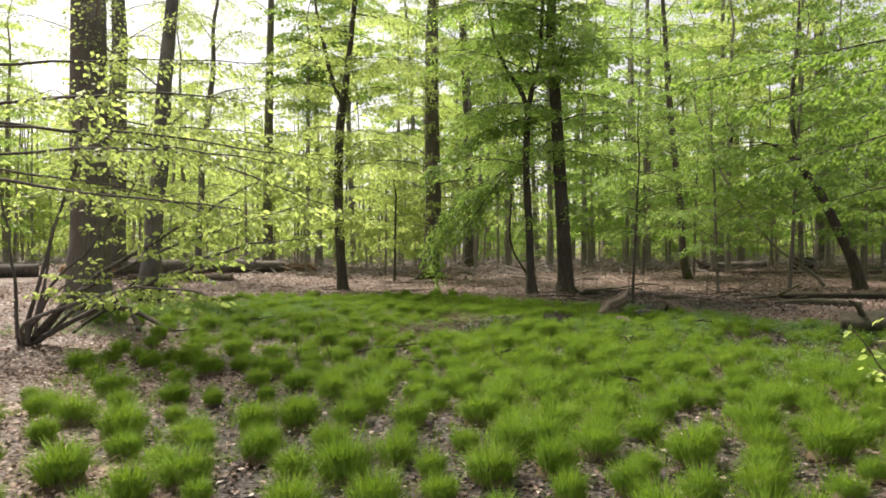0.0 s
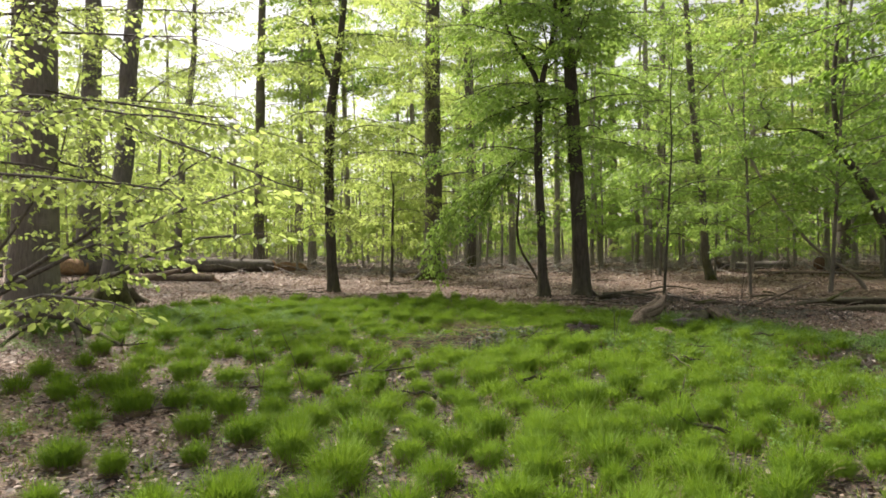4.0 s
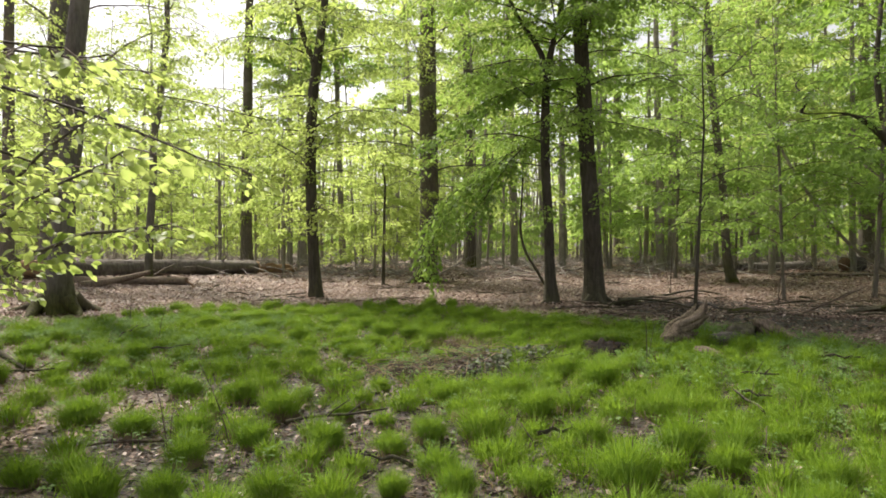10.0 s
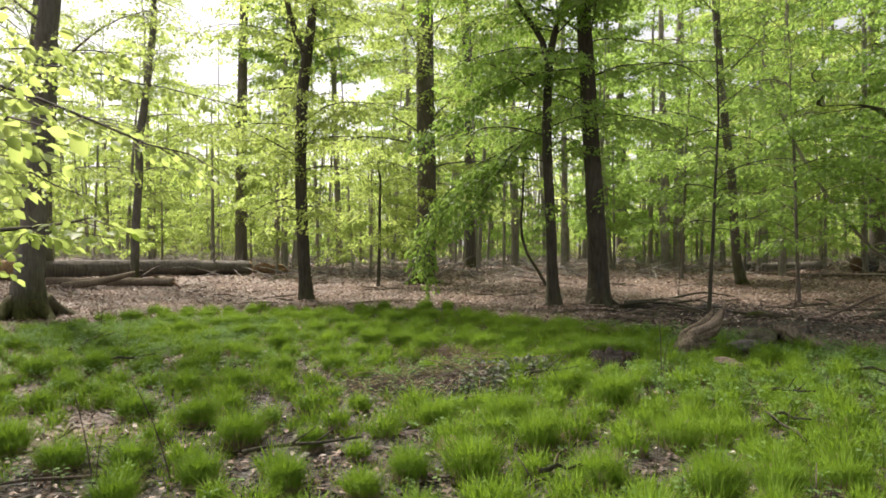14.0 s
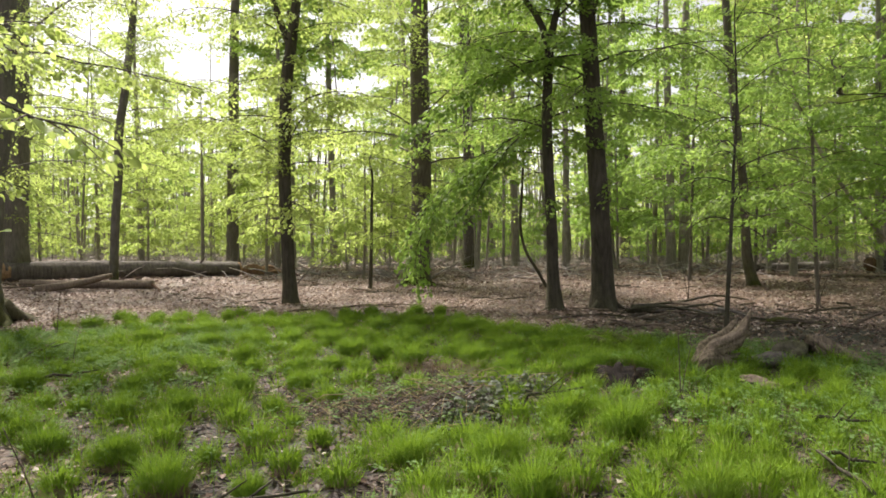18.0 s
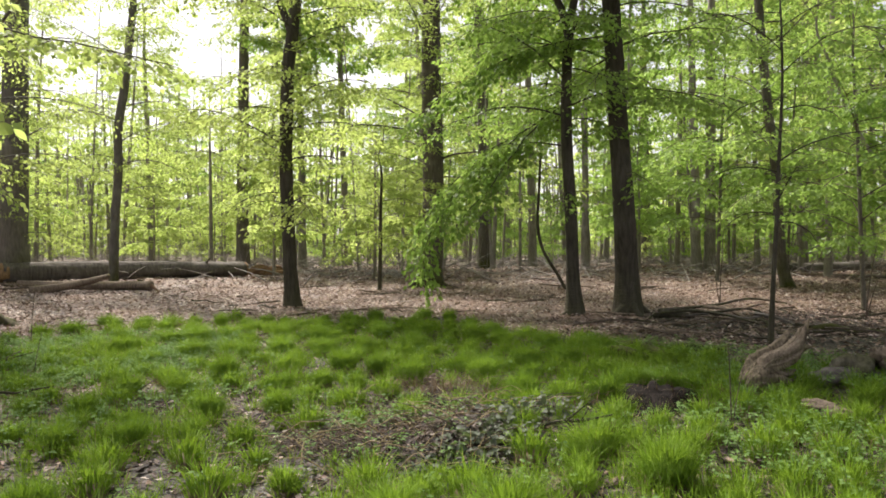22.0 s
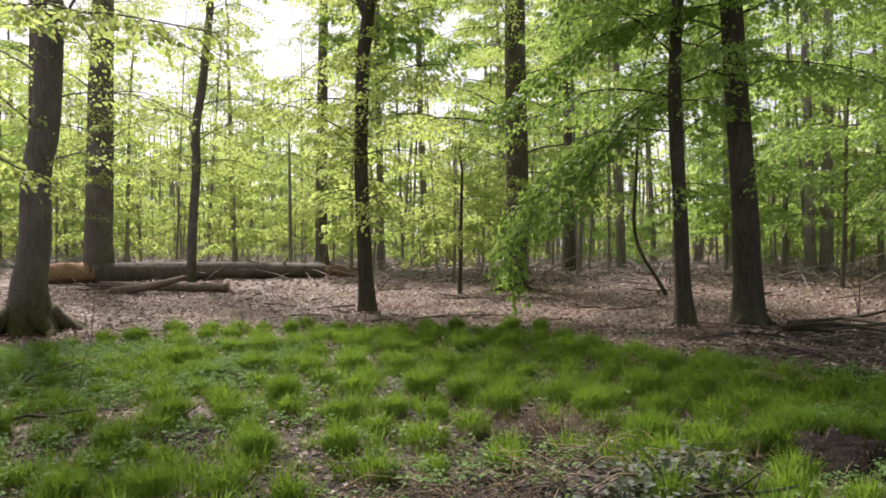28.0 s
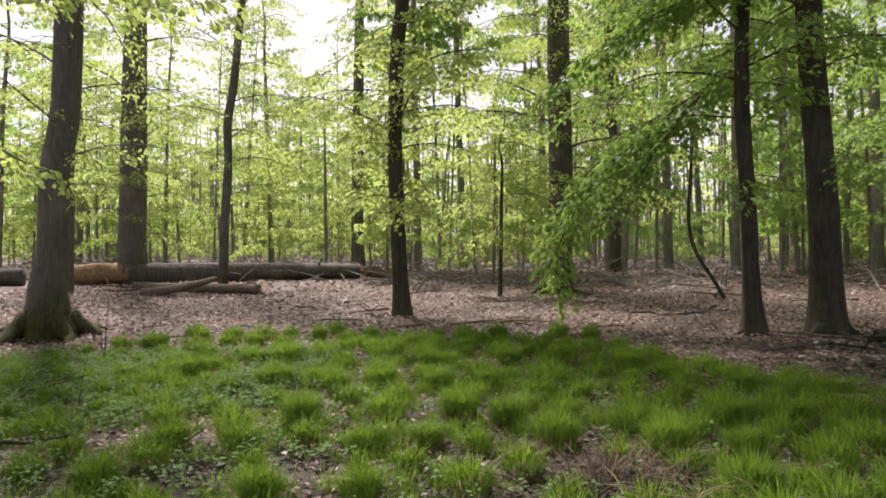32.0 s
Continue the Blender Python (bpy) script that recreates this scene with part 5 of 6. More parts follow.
sticks = [stick_mesh(s) for s in range(6)]
rs = random.Random(4)
for i in range(200):
    if i >= 150:
        x, y, size = rs.uniform(3.2, 10.0), rs.uniform(14.6, 19.0), rs.uniform(0.2, 0.6)
    elif i < 55:
        x, y, size = rs.uniform(3.0, 9.0), rs.uniform(15.0, 19.5), rs.uniform(0.4, 1.5)
    elif i < 75:
        x, y, size = rs.uniform(-3.5, 5.0), rs.uniform(7.5, 16.0), rs.uniform(0.3, 0.9)
    elif i < 110:
        x, y, size = rs.uniform(-7.0, 3.0), rs.uniform(17.0, 23.5), rs.uniform(0.3, 1.2)
    else:
        x, y, size = rs.uniform(-13, 16), rs.uniform(23, 30), rs.uniform(0.6, 2.0)
    me = sticks[i % 6]
    if not me.materials:
        me.materials.append([BARK_DARK, DEADWOOD, TWIG][i % 3])
    ob = tagged(new("fallen_stick", me), "short dead stick lying on the litter", "stick", "dead sticks on the floor")
    ob.matrix_world = pose(x, y, gz(x, y) + 0.012, rs.uniform(-8, 8), rs.uniform(-11, 11) if x > 3 else rs.uniform(-6, 6), rs.uniform(0, 360)) @ Matrix.Diagonal((size, size, min(1.6, size + 0.4), 1))


for i, (x, y, turn, size) in enumerate([(2.8, 9.68, 88, 0.6), (0.92, 8.69, 20, 0.3), (-0.8, 9.28, 0, 0.85), (-4.8, 13.8, 100, 1.1), (0.95, 7.35, 25, 0.5), (2.95, 9.9, -50, 0.35), (3.4, 10.7, -40, 0.4), (-3.6, 12.4, 30, 0.7), (1.9, 7.0, 140, 0.5),
                                        (-0.3, 8.2, 160, 0.4), (-4.6, 11.2, -20, 0.8), (4.6, 11.3, -35, 0.5), (1.3, 11.4, 10, 0.6)]):
    ob = tagged(new("fallen_stick", sticks[(3 * i) % 6]), "dark broken stick lying among the sedge", "stick", "dead sticks on the floor")
    ob.matrix_world = pose(x, y, gz(x, y) + 0.09, 0, -8, turn) @ Matrix.Diagonal((size, size, 1.2, 1))


# grey brash on the floor further back
def brash():
    r = np.random.default_rng(31)
    b = Builder()
    for i in range(3400):
        y = r.uniform(30, 75)
        x = r.uniform(-0.78, 0.82) * y + 1
        h, z = r.uniform(0.3, 1.5), gz(x, y)
        b.tube([(x, y, z), (x + r.normal(0, 0.25) * h, y + r.normal(0, 0.2) * h, z + h)], [0.012, 0.005], 3, cap=False)
    for i in range(2600):
        y = r.uniform(27, 62)
        x = r.uniform(-0.8, 0.85) * y + 1
        heap = 0.5 + 0.5 * math.sin(x * 0.7 + y * 0.35) * math.sin(y * 0.9 - x * 0.2)
        if r.random() > 0.25 + 0.75 * heap:
            continue
        az, ln, tip = r.uniform(0, 6.28), r.uniform(0.5, 2.4), abs(r.normal(0, 0.28))
        z = gz(x, y) + r.uniform(0, 0.3) * heap
        p = np.array([x, y, z])
        d = np.array([math.cos(az) * ln, math.sin(az) * ln, tip * ln])
        b.tube([p, p + d * 0.5 + [0, 0, 0.04], p + d], [r.uniform(0.012, 0.035), 0.014, 0.006], 4, cap=False)
    tagged(part("brash", b, BRASHWOOD), "grey tangle of dead branches on the floor of the wood", "branches", kind="stuff")


brash()


# ---- grass edge ----
grass_edge = clearing_edge


def bare(x, y):
    """How bare the grass is: 0 full, 1 none."""
    v = np.sin(1.7 * x + 0.9 * y) * np.sin(1.3 * y - 0.8 * x + 2) + 0.6 * np.sin(3.1 * x - 2.2 * y + 1)
    patch = np.clip((v - 0.65) * 1.3, 0, 1)
    left = np.clip((-x - 2.5 - 0.10 * (y - 6)) / 2.2, 0, 1) * np.where(y < 12.5, 1.0, 0.3)
    hollow = np.exp(-(((x - 0.2) / 1.0) ** 2 + ((y - 11.45) / 0.75) ** 2)) * 1.6
    clod = np.exp(-(((x - 2.13) / 0.45) ** 2 + ((y - 12.25) / 0.42) ** 2)) * 1.4
    for cx, cy, rad in [(-3.26, 13.1, 0.5), (-2.28, 12.4, 0.42), (-1.58, 12.6, 0.35), (0.36, 12.6, 0.4), (1.3, 12.0, 0.3), (-0.6, 14.2, 0.3), (-2.0, 8.3, 0.5), (-1.0, 9.6, 0.35), (1.6, 9.0, 0.3)]:
        clod = np.maximum(clod, 1.3 * np.exp(-((x - cx) ** 2 + (y - cy) ** 2) / rad ** 2))
    right = np.clip((x - 3.2) / 3.0, 0, 0.8) * np.clip((y - 7) / 3, 0, 1)
    return np.clip(np.maximum.reduce([patch * 0.85, left, hollow, clod, right]), 0, 1)


def cushion_arrays(rng, blades, r, h, width):
    """A rounded cushion of fine blades: tips lie on a dome of radius r and height h."""
    az = rng.uniform(0, 2 * math.pi, blades)
    u = rng.uniform(0, 1, blades) ** 0.6
    tilt = u * 1.38
    out = np.stack([np.cos(az), np.sin(az), np.zeros(blades)], 1)
    f = rng.uniform(0.55, 1.12, blades)
    tip = out * (r * np.sin(tilt) * f)[:, None] + UP * (h * np.cos(tilt) ** 0.7 * f)[:, None]
    root = out * (0.45 * r * u * rng.uniform(0.5, 1.0, blades))[:, None] - UP * 0.02
    mid = root * 0.45 + tip * 0.55 + UP * (0.26 * h * (0.2 + u))[:, None]
    jit = rng.normal(0, 0.034, (blades, 3))
    mid, tip = mid + jit * 0.4, tip + jit
    tw = rng.uniform(-1.1, 1.1, blades)[:, None]
    side = np.cross(out, UP) * np.cos(tw) + out * np.sin(tw)
    w = width * rng.uniform(0.7, 1.3, blades)[:, None] * 0.5
    v = np.stack([root - side * w, root + side * w, mid - side * w, mid + side * w, tip], 1)
    b = np.arange(blades)[:, None] * 5
    return v.reshape(-1, 3), b + [2, 4, 3], b + [0, 1, 3, 2]


def thatch_arrays(rng, r, h, n=9):
    """The dense dead base of a tuft: a low uneven dome."""
    a = np.arange(n) * 2 * math.pi / n
    rows = [np.stack([r * f * np.cos(a), r * f * np.sin(a), np.full(n, z * h)], 1) * rng.uniform(0.85, 1.15, (n, 1)) for f, z in ((1.0, -0.12), (0.85, 0.45), (0.5, 0.85))]
    v = np.vstack(rows + [[[0, 0, h]]])
    j = np.arange(n)
    q = np.concatenate([np.stack([k * n + j, k * n + (j + 1) % n, (k + 1) * n + (j + 1) % n, (k + 1) * n + j], 1) for k in range(2)])
    return v, np.stack([2 * n + j, 2 * n + (j + 1) % n, np.full(n, 3 * n)], 1), q


def tuft_arrays(rng, blades, h, spread, width, segs=3):
    """Arching blades of one sedge tuft."""
    az = rng.uniform(0, 2 * math.pi, blades)
    rr = 0.075 * np.sqrt(rng.uniform(0, 1, blades)) * spread / 0.2
    root = np.stack([rr * np.cos(az), rr * np.sin(az), np.full(blades, -0.02)], 1)
    az2 = az + rng.normal(0, 0.5, blades)
    out = np.stack([np.cos(az2), np.sin(az2), np.zeros(blades)], 1)
    L = h * rng.uniform(0.55, 1.2, blades)
    lean = 0.10 + 1.0 * (rr / rr.max()) ** 1.2 * rng.uniform(0.5, 1.25, blades) + np.abs(rng.normal(0, 0.12, blades))
    side = np.cross(out, UP)
    tw = rng.uniform(-0.8, 0.8, blades)[:, None]
    side = side * np.cos(tw) + out * np.sin(tw)
    pts = []
    for s in np.linspace(0, 1, segs + 1) ** 0.85:
        hor = L * (0.45 * lean * s + 0.62 * lean * s * s)
        ver = L * (s * np.cos(lean * 0.75) - 0.30 * (0.15 + lean) * s ** 2.6)
        pts.append(root + out * hor[:, None] + UP * ver[:, None])
    w = width * rng.uniform(0.7, 1.3, blades)[:, None]
    cols = []
    for i in range(segs):
        f = (1.0, 0.9, 0.62, 0.4)[i]
        cols += [pts[i] - side * w * f * 0.5, pts[i] + side * w * f * 0.5]
    cols.append(pts[-1])
    v = np.stack(cols, 1)
    n = v.shape[1]
    b = np.arange(blades)[:, None] * n
    quads = np.concatenate([b + [2 * i, 2 * i + 1, 2 * i + 3, 2 * i + 2] for i in range(segs - 1)], 0)
    tris = b + [n - 3, n - 2, n - 1]
    return v.reshape(-1, 3), tris, quads


# the large tufts that stand apart: (x, y, radius), band by band away from the start
TUFTS_A = [(0.30, 4.10, 0.25), (-2.47, 4.17, 0.22), (-0.65, 4.20, 0.24), (-1.71, 4.28, 0.24), (1.73, 4.47, 0.26), (2.71, 4.54, 0.30), (1.05, 4.55, 0.22), (-0.35, 4.57, 0.16), (0.75, 4.77, 0.19), (-0.85, 4.81, 0.17), (1.55, 5.00, 0.18), (2.52, 5.20, 0.23), (-2.61, 5.23, 0.21), (-2.05, 5.25, 0.18), (0.30, 5.44, 0.24), (-1.23, 5.47, 0.24), (-3.18, 5.54, 0.27), (-0.72, 6.04, 0.24), (2.22, 6.13, 0.22), (1.59, 6.16, 0.24), (1.02, 6.34, 0.22), (-2.67, 6.41, 0.17), (-1.12, 6.53, 0.20), (0.05, 6.53, 0.17), (-1.55, 6.85, 0.18), (1.01, 6.88, 0.19), (-0.68, 6.90, 0.21), (-0.19, 6.93, 0.16), (0.28, 6.94, 0.20), (-2.04, 7.08, 0.17)]
TUFTS_B = [(1.33, 7.12, 0.17), (1.79, 7.14, 0.21), (0.73, 7.17, 0.17), (-2.97, 7.28, 0.12), (-1.16, 7.39, 0.22), (-2.79, 7.65, 0.21), (-0.57, 7.65, 0.19), (2.81, 7.70, 0.19), (-1.59, 7.76, 0.17), (0.61, 7.83, 0.15), (2.45, 7.86, 0.18), (-2.48, 7.86, 0.13), (1.20, 7.87, 0.22), (-2.24, 7.97, 0.16), (1.93, 8.11, 0.18), (-4.58, 8.17, 0.25), (0.05, 8.21, 0.16), (-3.81, 8.36, 0.15), (1.73, 8.40, 0.20), (-1.71, 8.45, 0.17), (2.16, 8.53, 0.18), (-0.30, 8.61, 0.14), (-3.42, 8.64, 0.20), (1.14, 8.69, 0.18), (2.65, 8.70, 0.18), (-0.78, 8.74, 0.15), (-0.03, 8.88, 0.15), (0.39, 8.92, 0.21), (-1.38, 8.93, 0.17), (-2.41, 9.11, 0.20)]
TUFTS_C = [(-1.96, 9.18, 0.20), (0.88, 9.40, 0.19), (-2.99, 9.43, 0.21), (1.89, 9.45, 0.19), (-0.78, 9.51, 0.13), (-4.79, 9.59, 0.17), (-1.35, 9.68, 0.20), (0.73, 9.98, 0.19), (-1.84, 10.09, 0.18), (0.13, 10.11, 0.17), (-2.48, 10.32, 0.25), (1.71, 10.58, 0.24), (-4.87, 11.05, 0.16), (1.39, 11.11, 0.26), (-2.38, 11.19, 0.15), (-1.90, 11.25, 0.15), (-3.64, 11.31, 0.15), (-4.39, 11.99, 0.23), (-1.64, 12.04, 0.17), (-2.69, 12.05, 0.17), (-3.24, 12.11, 0.14), (-1.09, 12.20, 0.16), (-3.84, 12.20, 0.17), (-5.24, 12.24, 0.17), (1.03, 12.54, 0.19), (-2.75, 12.87, 0.17), (-2.27, 12.94, 0.17), (-1.33, 13.07, 0.16), (0.69, 13.21, 0.19), (-0.95, 13.28, 0.15)]
TUFTS_D = [(1.20, 13.32, 0.17), (-0.07, 13.37, 0.21), (-2.07, 13.55, 0.18), (0.47, 13.70, 0.18), (-0.46, 13.84, 0.19), (-0.86, 13.93, 0.21), (1.63, 13.95, 0.24), (1.20, 13.95, 0.21), (-2.13, 14.47, 0.16), (-3.31, 14.49, 0.16), (-1.78, 14.78, 0.25), (-2.91, 14.78, 0.22), (2.21, 14.86, 0.25), (-1.25, 14.88, 0.20), (-0.77, 14.94, 0.17), (-3.96, 14.96, 0.20), (-0.18, 15.08, 0.23), (1.60, 15.19, 0.18), (-1.53, 15.70, 0.16), (-3.66, 15.79, 0.19), (1.03, 15.79, 0.19), (-3.34, 15.88, 0.19), (-1.35, 15.94, 0.15), (-4.52, 16.02, 0.16), (-0.67, 16.09, 0.20), (-3.41, 16.19, 0.20), (-5.44, 16.35, 0.21), (0.64, 16.35, 0.24), (-0.12, 16.40, 0.17), (-4.73, 17.14, 0.19)]
TUFTS_E = [(-5.43, 17.25, 0.23), (-3.22, 17.69, 0.16), (-3.69, 17.74, 0.16), (-2.64, 17.96, 0.12), (-1.05, 17.99, 0.21), (0.26, 18.04, 0.17), (-3.00, 18.08, 0.17), (-1.98, 18.15, 0.11), (-0.19, 18.20, 0.21)]
BIG_TUFTS = TUFTS_A + TUFTS_B + TUFTS_C + TUFTS_D + TUFTS_E
rt = np.random.default_rng(17)
spots = [(x, y, min(r, 0.21) / 0.168 * (0.85 if y > 16.5 else 1.0)) for x, y, r in BIG_TUFTS]
cells = {}
for x, y, _ in spots:
    cells.setdefault((int(x // 0.5), int(y // 0.5)), []).append((x, y))
for tries in range(26000):
    x, y = rt.uniform(-7.0, 8.5), rt.uniform(-3.0, 18.4)
    if y > grass_edge(x) + 0.25 * math.sin(3 * x) or rt.random() < float(bare(x, y)) ** (0.55 if y < 11 else 0.9 if y < 13.5 else 2.5):
        continue
    if abs(x - 0.2) > 4.2 + 0.75 * max(0, y - 2):
        continue
    gap = (0.30 if x > 0.2 else 0.34) + 0.12 * rt.random() + 0.10 * (x < -2.0 and y < 11)
    ci, cj = int(x // 0.5), int(y // 0.5)
    if all((x - a) ** 2 + (y - b) ** 2 > gap * gap for i in (-1, 0, 1) for j in (-1, 0, 1) for a, b in cells.get((ci + i, cj + j), ())):
        cells.setdefault((ci, cj), []).append((x, y))
        spots.append((x, y, rt.uniform(0.6, 1.1) if y > 3.6 else rt.uniform(0.8, 1.2)))
tuft_meshes = []
for s in range(10):
    rr = np.random.default_rng(200 + s)
    g, d = Builder(), Builder()
    h = Builder()
    h.add(*thatch_arrays(rr, 0.125, 0.085))
    g.add(*cushion_arrays(rr, 1050, 0.215 + 0.015 * (s % 4), 0.24 + 0.022 * (s % 3), 0.0028))
    d.add(*tuft_arrays(rr, 40, 0.2, 0.32, 0.004))
    pair = (g.mesh("sedge_tuft"), d.mesh("withered_fringe"), h.mesh("thatch"))
    pair[0].materials.append(GRASS)
    pair[1].materials.append(GRASS_DRY)
    tuft_meshes.append(pair)
fillers = sorted(spots[len(BIG_TUFTS):], key=lambda p: p[1] + 0.15 * abs(p[0]))
fillers = [p for p in fillers if p[1] > 3.2] + [p for p in fillers if p[1] <= 3.2]
rest_tufts = Builder()
rest_dry = Builder()
rest_thatch = Builder()
for i, (x, y, size) in enumerate(spots[:len(BIG_TUFTS)] + fillers):
    turn = rt.uniform(0, 6.28)
    if i < 300:
        g, d, h = tuft_meshes[i % 10]
        ob = tagged(new("sedge_tuft", g), "bright green tuft of arching sedge blades", "grass", "sedge tufts in the clearing")
        ob.matrix_world = pose(x, y, gz(x, y), rt.uniform(-6, 6), rt.uniform(-6, 6), math.degrees(turn)) @ Matrix.Diagonal((size, size, (0.35 + 0.65 * size) * rt.uniform(0.85, 1.15), 1))
        part("withered_fringe", d, GRASS_DRY, ob)
        part("thatch", h, WITHERED, ob)
    else:
        v, t, q = cushion_arrays(rt, 300 if y > 3.2 else 150, 0.245 * size, 0.25 * size, 0.0052)
        rest_tufts.add(v + [x, y, gz(x, y)], t, q)
        v, t, q = thatch_arrays(rt, 0.13 * size, 0.085 * size if y > 3.2 else 0.03, 7)
        rest_thatch.add(v + [x, y, gz(x, y)], t, q)
# loose blades between the tufts
for i in range(6500):
    x, y = rt.uniform(-6, 7.5), rt.uniform(3.2, 18.2)
    if y < grass_edge(x) and rt.random() > float(bare(x, y)) ** 1.3 and rt.random() < 0.08 + (y - 3) / 9 + 0.3 * (x > 0.2):
        small = rt.uniform(0.08, 0.17)
        v, t, q = cushion_arrays(rt, 30, small * 1.1, small * rt.uniform(0.5, 0.95), 0.0046)
        rest_tufts.add(v + [x, y, gz(x, y)], t, q)
        if rt.random() < 0.5:
            v, t, q = tuft_arrays(rt, 8, 0.16, 0.4, 0.005, 2)
            rest_dry.add(v + [x, y, gz(x, y)], t, q)
# long loose sward where the tufts grow together
for i in range(2400):
    x, y = rt.uniform(-4.6, 4.6), rt.uniform(5.5, 17.6)
    if y < grass_edge(x) and (x > 0.3 or y > 10.0) and rt.random() > float(bare(x, y)) and math.sin(1.9 * x - 1.1 * y) + math.sin(2.3 * y + 1.2 * x) > -0.7:
        size = rt.uniform(0.12, 0.2)
        v, t, q = cushion_arrays(rt, 62, size, size * rt.uniform(0.8, 1.25), 0.0042)
        rest_tufts.add(v + [x, y, gz(x, y)], t, q)
sedge = tagged(new("sedge_sward"), "continuous green sedge between and beyond the tufts", "grass", kind="stuff")
part("sward", rest_tufts, GRASS, sedge)
part("withered_fringe", rest_dry, GRASS_DRY, sedge)
part("thatch", rest_thatch, WITHERED, sedge)


# ---- herbs ----
def herbs():
    r = np.random.default_rng(41)
    lv, st = Builder(), Builder()
    P = []
    for i in range(11500):
        u = r.random()
        if u < 0.55:
            x, y = r.uniform(1.8, 8.5), r.uniform(6.5, 15.2)
            ok = y < grass_edge(x) + 0.9 and r.random() < np.clip((x - 1.8) / 3, 0.06, 1)
        elif u < 0.88:
            x, y = r.uniform(-8.0, -1.5), r.uniform(10.8, 16.2)
            ok = y < 16.6 - 0.32 * (-x - 1.5) and r.random() < np.clip((-x - 0.8) / 3, 0.05, 1)
        else:
            x, y = r.uniform(-4, 4), r.uniform(6.5, 16)
            ok = y < grass_edge(x)
        if i % 4 == 0:
            x, y = r.uniform(-8.2, -2.6), r.uniform(13.2, 16.3)
            ok = y < 16.7 - 0.25 * (-x - 2.5) and y > 12.6 - 0.2 * (x + 2.6)
        if i % 4 == 1:
            x, y = r.uniform(2.2, 8.0), r.uniform(10.6, 15.6)
            ok = y < clearing_edge(x) + 0.7
        if i % 80 == 2:
            x, y, ok = r.normal(0.0, 0.7), r.normal(11.7, 0.5), True
        if ok and math.sin(2.1 * x + 1.3 * y) + math.sin(1.7 * y - 2.6 * x) > -0.9:
            P.append((x, y))
    for x, y in P:
        z, h = gz(x, y), r.uniform(0.06, 0.18)
        k = int(r.integers(6, 12))
        az = r.uniform(0, 6.28) + np.arange(k) * 2.4
        d = np.stack([np.cos(az), np.sin(az), r.uniform(-0.25, 0.25, k)], 1)
        p = np.stack([np.full(k, x), np.full(k, y), z + h * r.uniform(0.55, 1.0, k)], 1) + d * 0.015
        L = r.uniform(0.022, 0.047, k)
        lv.leaves(p, d, UP + r.normal(0, 0.3, (k, 3)), L, L * 0.62)
        st.tube([(x, y, z - 0.01), (x, y, z + h)], [0.003, 0.002], 3, cap=False)
    herb = tagged(new("woodland_herbs"), "low pale green woodland herbs at the grass edge", "herbs", kind="stuff")
    part("foliage", lv, HERB, herb)
    part("stalkwork", st, HERB, herb)


herbs()


# ---- the hollow with dead stalks, and the clod coloured black as a shaded hole ----
def mound(rng, cx, cy, rx, ry, h, n=26):
    b = Builder()
    a = np.arange(n) * 2 * math.pi / n
    rows = []
    edge = 1 + 0.18 * np.sin(3 * a + 1) + 0.1 * np.sin(5 * a + 2) + rng.normal(0, 0.05, n)
    for k, (f, z) in enumerate([(1.15, -0.05), (1.0, 0.35), (0.8, 0.75), (0.5, 1.0), (0.22, 0.92)]):
        x, y = cx + rx * f * edge * np.cos(a), cy + ry * f * edge * np.sin(a)
        rows.append(np.stack([x, y, ground_z(x, y) + h * z + rng.normal(0, 0.018, n)], 1))
    v = np.vstack(rows + [np.array([[cx, cy, gz(cx, cy) + h * 0.8]])])
    i = np.arange(4)[:, None] * n
    j = np.arange(n)[None, :]
    q = np.stack([i + j, i + (j + 1) % n, i + n + (j + 1) % n, i + n + j], -1).reshape(-1, 4)
    jj = np.arange(n)
    b.add(v, np.stack([4 * n + jj, 4 * n + (jj + 1) % n, np.full(n, 5 * n)], 1), q)
    return b


rc = np.random.default_rng(51)
# mound in place of a hole under overhanging turf; its black is painted shade
clod = tagged(new("root_clod"), "clod with withered blades at the grass edge, coloured black for a shaded hole under turf", "clod")
clod.location = (2.13, 12.4, 0)
part("soil", mound(rc, 2.13, 12.4, 0.38, 0.2, 0.11), SHADED_SOIL, None, smooth=True)
soil = bpy.data.objects["soil"]
soil.parent = clod
soil.matrix_parent_inverse = Matrix.Translation((-2.13, -12.4, 0))
cb, hang_dark, top_green = Builder(), Builder(), Builder()
for i in range(26):
    v, t, q = tuft_arrays(rc, 9, 0.2, 0.3, 0.005, 2)
    x, y = rc.normal(0, 0.26), rc.normal(-0.02, 0.12)
    (cb if i % 3 == 0 else hang_dark).add(v + [x, y, gz(2.13 + x, 12.4 + y) + 0.07], t, q)
for x, y in ((-0.3, 0.2), (-0.05, 0.26), (0.2, 0.22), (0.38, 0.12), (-0.42, 0.05)):
    v, t, q = cushion_arrays(rc, 500, 0.2, 0.2, 0.0045)
    top_green.add(v + [x, y, gz(2.13 + x, 12.4 + y) + 0.04], t, q)
tagged(part("withered_fringe", cb, GRASS_DRY, clod), kind="stuff")
tagged(part("rotting_fringe", hang_dark, WITHERED, clod), kind="stuff")
tagged(part("sedge_cap", top_green, GRASS, clod), kind="stuff")
tussock = tagged(new("dead_tussock"), "withered brown sedge tussock collapsed over dark soil", "grass")
tussock.location = (0.36, 12.6, gz(0.36, 12.6))
tb = mound(rc, 0.36, 12.6, 0.30, 0.2, 0.10)
tb_ob = part("soil", tb, SHADED_SOIL, tussock, smooth=True)
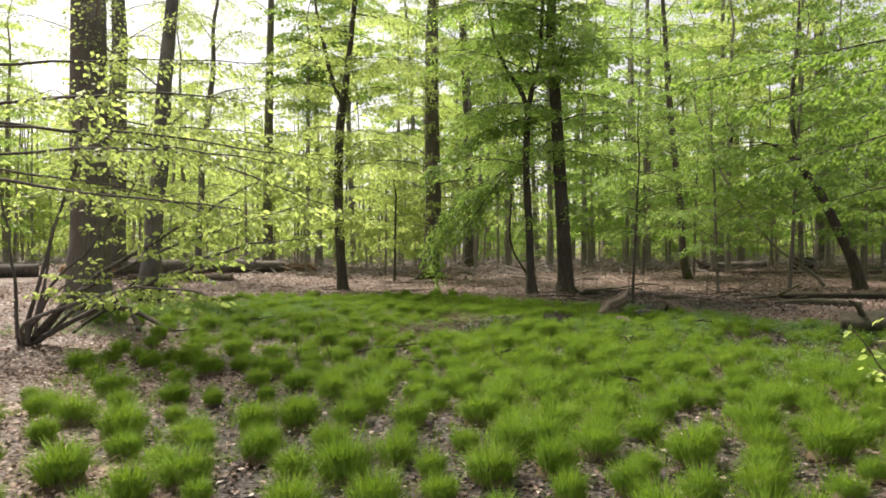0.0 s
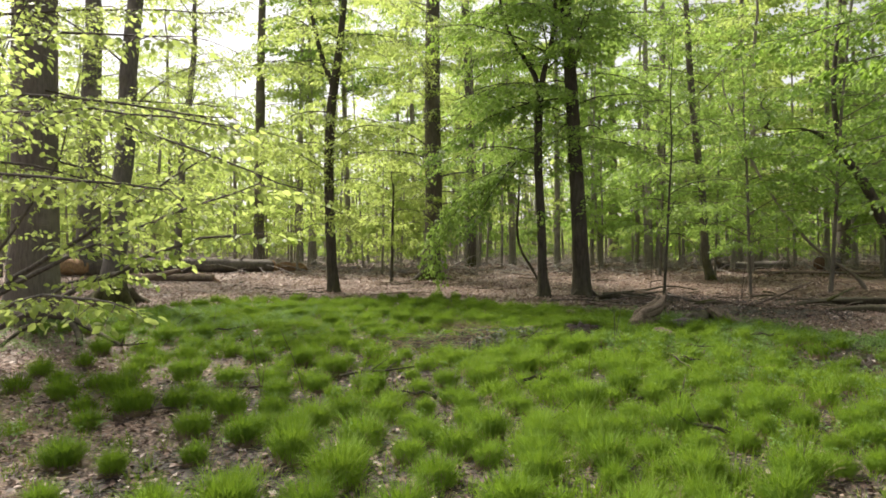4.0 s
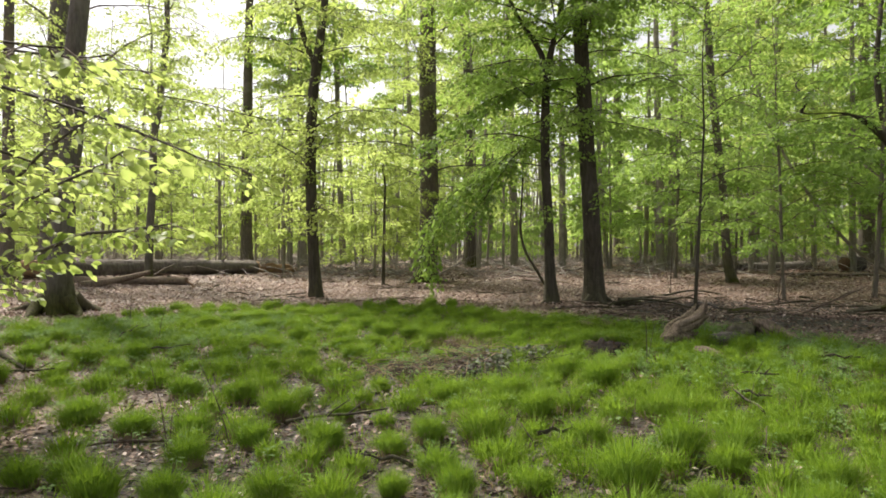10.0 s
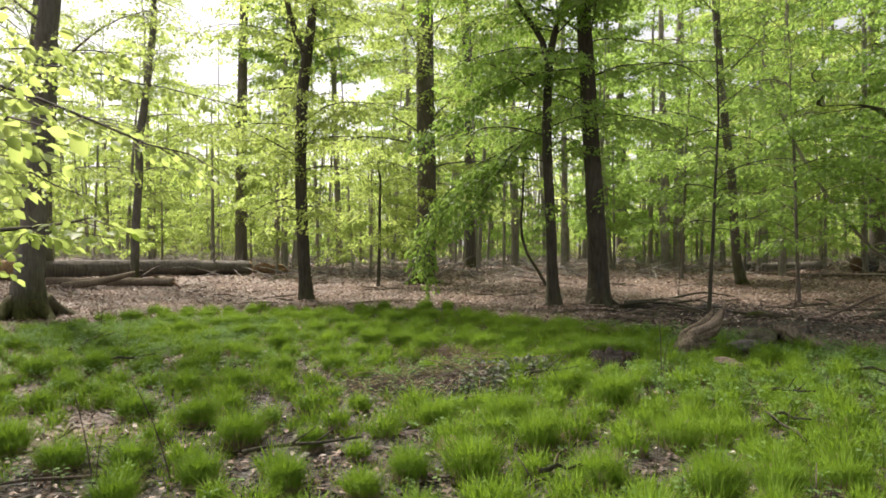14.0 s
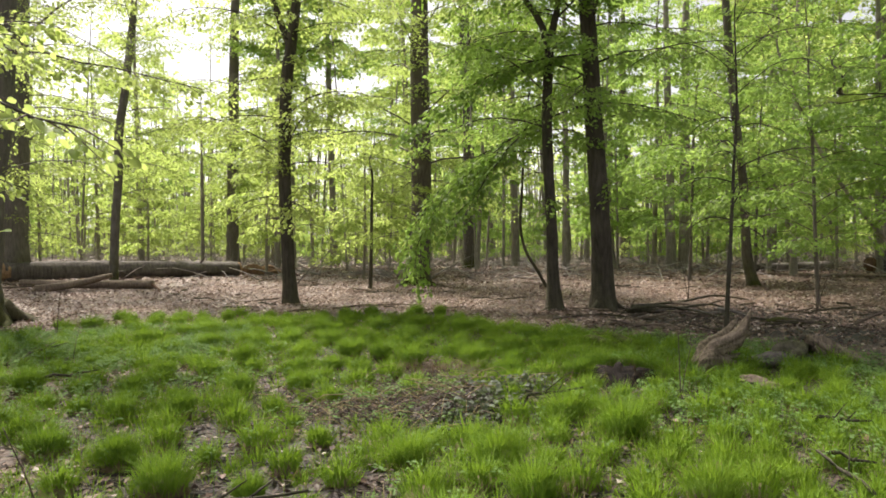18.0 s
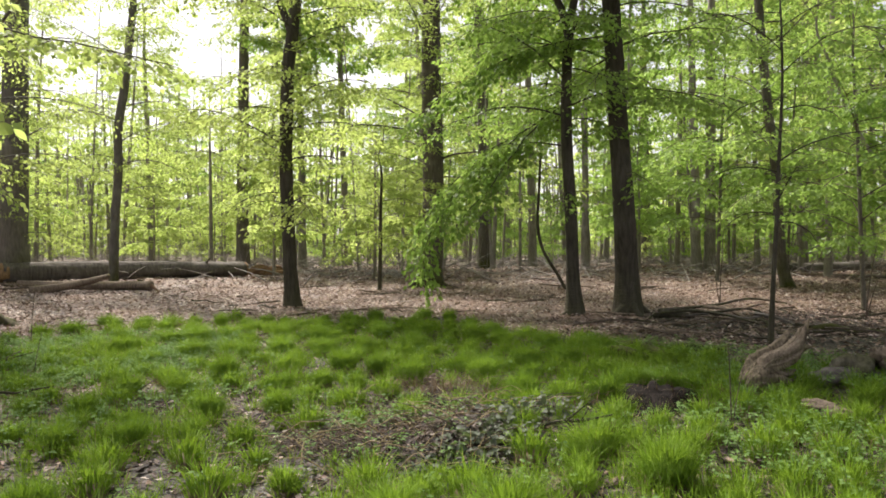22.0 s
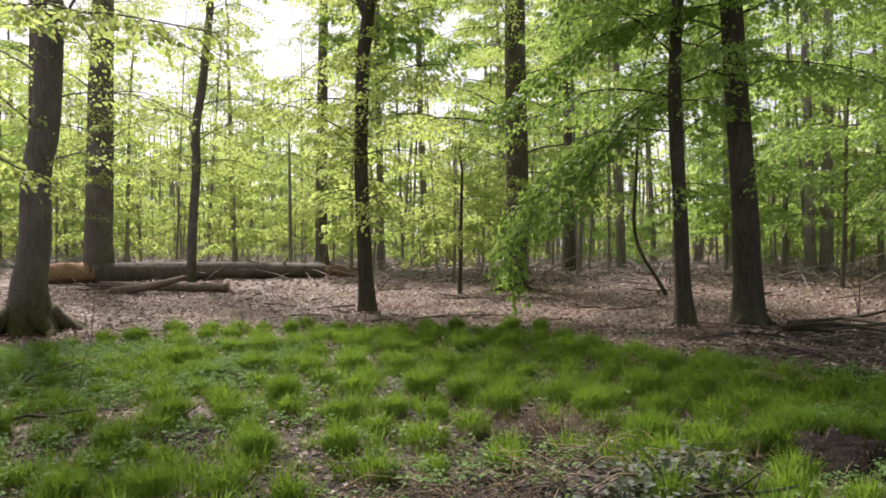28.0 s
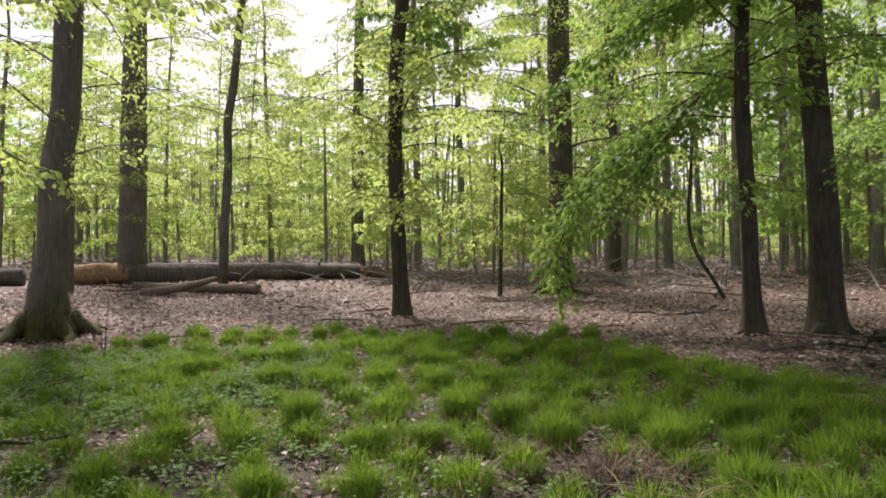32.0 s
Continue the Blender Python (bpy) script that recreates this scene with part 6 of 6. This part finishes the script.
tb_ob.matrix_parent_inverse = Matrix.Translation((-0.36, -12.6, -gz(0.36, 12.6)))
db = Builder()
for i in range(26):
    v, t, q = tuft_arrays(rc, 12, 0.26, 0.4, 0.006, 3)
    db.add(v + [rc.normal(0, 0.17), rc.normal(0.03, 0.11), 0.07], t, q)
tagged(part("withered_fringe", db, WITHERED, tussock), kind="stuff")
hollow = tagged(new("hollow_tangle"), "tangle of dead stalks and dull leaves round a dark hollow", "undergrowth", kind="stuff")
hollow.location = (0.2, 11.4, 0)
# low black sheet that paints the shade at the bottom of the pit
pit = mound(rc, 0.45, 10.85, 0.30, 0.2, 0.02)
pit_ob = part("pit_shade", pit, SHADED_SOIL, hollow, smooth=True)
pit_ob.matrix_parent_inverse = Matrix.Translation((-0.2, -11.4, 0))
dead, red, dull = Builder(), Builder(), Builder()
for i in range(280):
    u = rc.random()
    if u < 0.6:
        x, y = rc.normal(-0.3, 0.42), rc.normal(-0.05, 0.26)
    else:
        x, y = rc.normal(0.35, 0.4), rc.normal(0.75, 0.3)
    z = gz(0.2 + x, 11.4 + y)
    az, ln = rc.normal(0.0, 0.7) + (math.pi if rc.random() < 0.5 else 0), rc.uniform(0.12, 0.5)
    d = np.array([math.cos(az) * ln, math.sin(az) * ln, rc.uniform(-0.02, 0.16)])
    p = np.array([x, y, z + 0.02])
    (dead if i % 3 == 0 else red).tube([p, p + d * 0.5 + [0, 0, 0.05], p + d], [0.0045, 0.004, 0.002], 4, cap=False)
part("dead_stalkwork", dead, GRASS_DRY, hollow)
part("rotting_stalkwork", red, TWIG, hollow)
for k in range(9):
    v, t, q = tuft_arrays(rc, 16, 0.26, 0.4, 0.005, 3)
    x, y = rc.normal(-0.35, 0.5), rc.normal(0.1, 0.25)
    dead_tuft = Builder()
    dead_tuft.add(v + [x, y, gz(0.2 + x, 11.4 + y)], t, q)
    part("withered_tuft", dead_tuft, WITHERED if k % 2 else GRASS_DRY, hollow)
n = 900
f = rc.uniform(0, 1, n)
x, y = 0.15 + 0.95 * f + rc.normal(0, 0.14, n), -0.45 + 1.0 * f + rc.normal(0, 0.15, n)
z = ground_z(0.2 + x, 11.4 + y) + rc.uniform(0.01, 0.13, n)
L = rc.uniform(0.035, 0.07, n)
dull.leaves(np.stack([x, y, z], 1), rc.normal(0, 1, (n, 3)) * [1, 1, 0.3], UP + rc.normal(0, 0.5, (n, 3)), L, L * 0.75)
part("dull_foliage", dull, IVY, hollow)


# ---- leaf litter ----
def litter():
    r = np.random.default_rng(61)
    dry, darkened = Builder(), Builder()

    def lay(n, xr, yr, size, lift, kind=False):
        x, y = r.uniform(*xr, n), r.uniform(*yr, n)
        keep = np.abs(x - 0.3) < 3.0 + 0.80 * np.maximum(y, 5.0)
        x, y = x[keep], y[keep]
        # leaves in the clearing and on the bank get the colour with shade in it
        in_shade = (y < grass_edge(x) + 0.3) & (x > -3.6 - 0.1 * (y - 6) + 0.5 * np.sin(2 * y))
        in_shade &= r.random(len(x)) < np.clip(0.85 + 0.16 * x, 0.5, 0.9)
        in_shade |= r.random(len(x)) < 0.45 * np.exp(-(((x - 7.0) / 4.2) ** 2 + ((y - 16.6) / 2.6) ** 2))
        for b, pick in ((dry, ~in_shade), (darkened, in_shade)):
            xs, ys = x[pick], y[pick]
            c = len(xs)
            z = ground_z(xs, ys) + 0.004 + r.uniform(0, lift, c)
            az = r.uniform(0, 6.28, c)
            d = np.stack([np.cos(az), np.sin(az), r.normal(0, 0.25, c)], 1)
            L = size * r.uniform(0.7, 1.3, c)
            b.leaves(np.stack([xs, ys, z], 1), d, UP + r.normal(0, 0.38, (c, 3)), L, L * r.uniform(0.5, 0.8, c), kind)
    lay(12000, (-7, 8), (-4, 2.5), 0.055, 0.025)
    lay(42000, (-7, 8), (2.5, 9), 0.052, 0.025)
    lay(46000, (-10, 10), (9, 17), 0.057, 0.03)
    lay(80000, (-14, 14), (15, 25), 0.068, 0.035, "simple")
    lay(38000, (-20, 24), (25, 40), 0.11, 0.05, "simple")
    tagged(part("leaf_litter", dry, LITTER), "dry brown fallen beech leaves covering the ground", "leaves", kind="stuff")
    tagged(part("shaded_leaf_litter", darkened, LITTER_SHADED), "fallen leaves between the sedge tufts and on the bank, shade put into their colour", "leaves", kind="stuff")


litter()
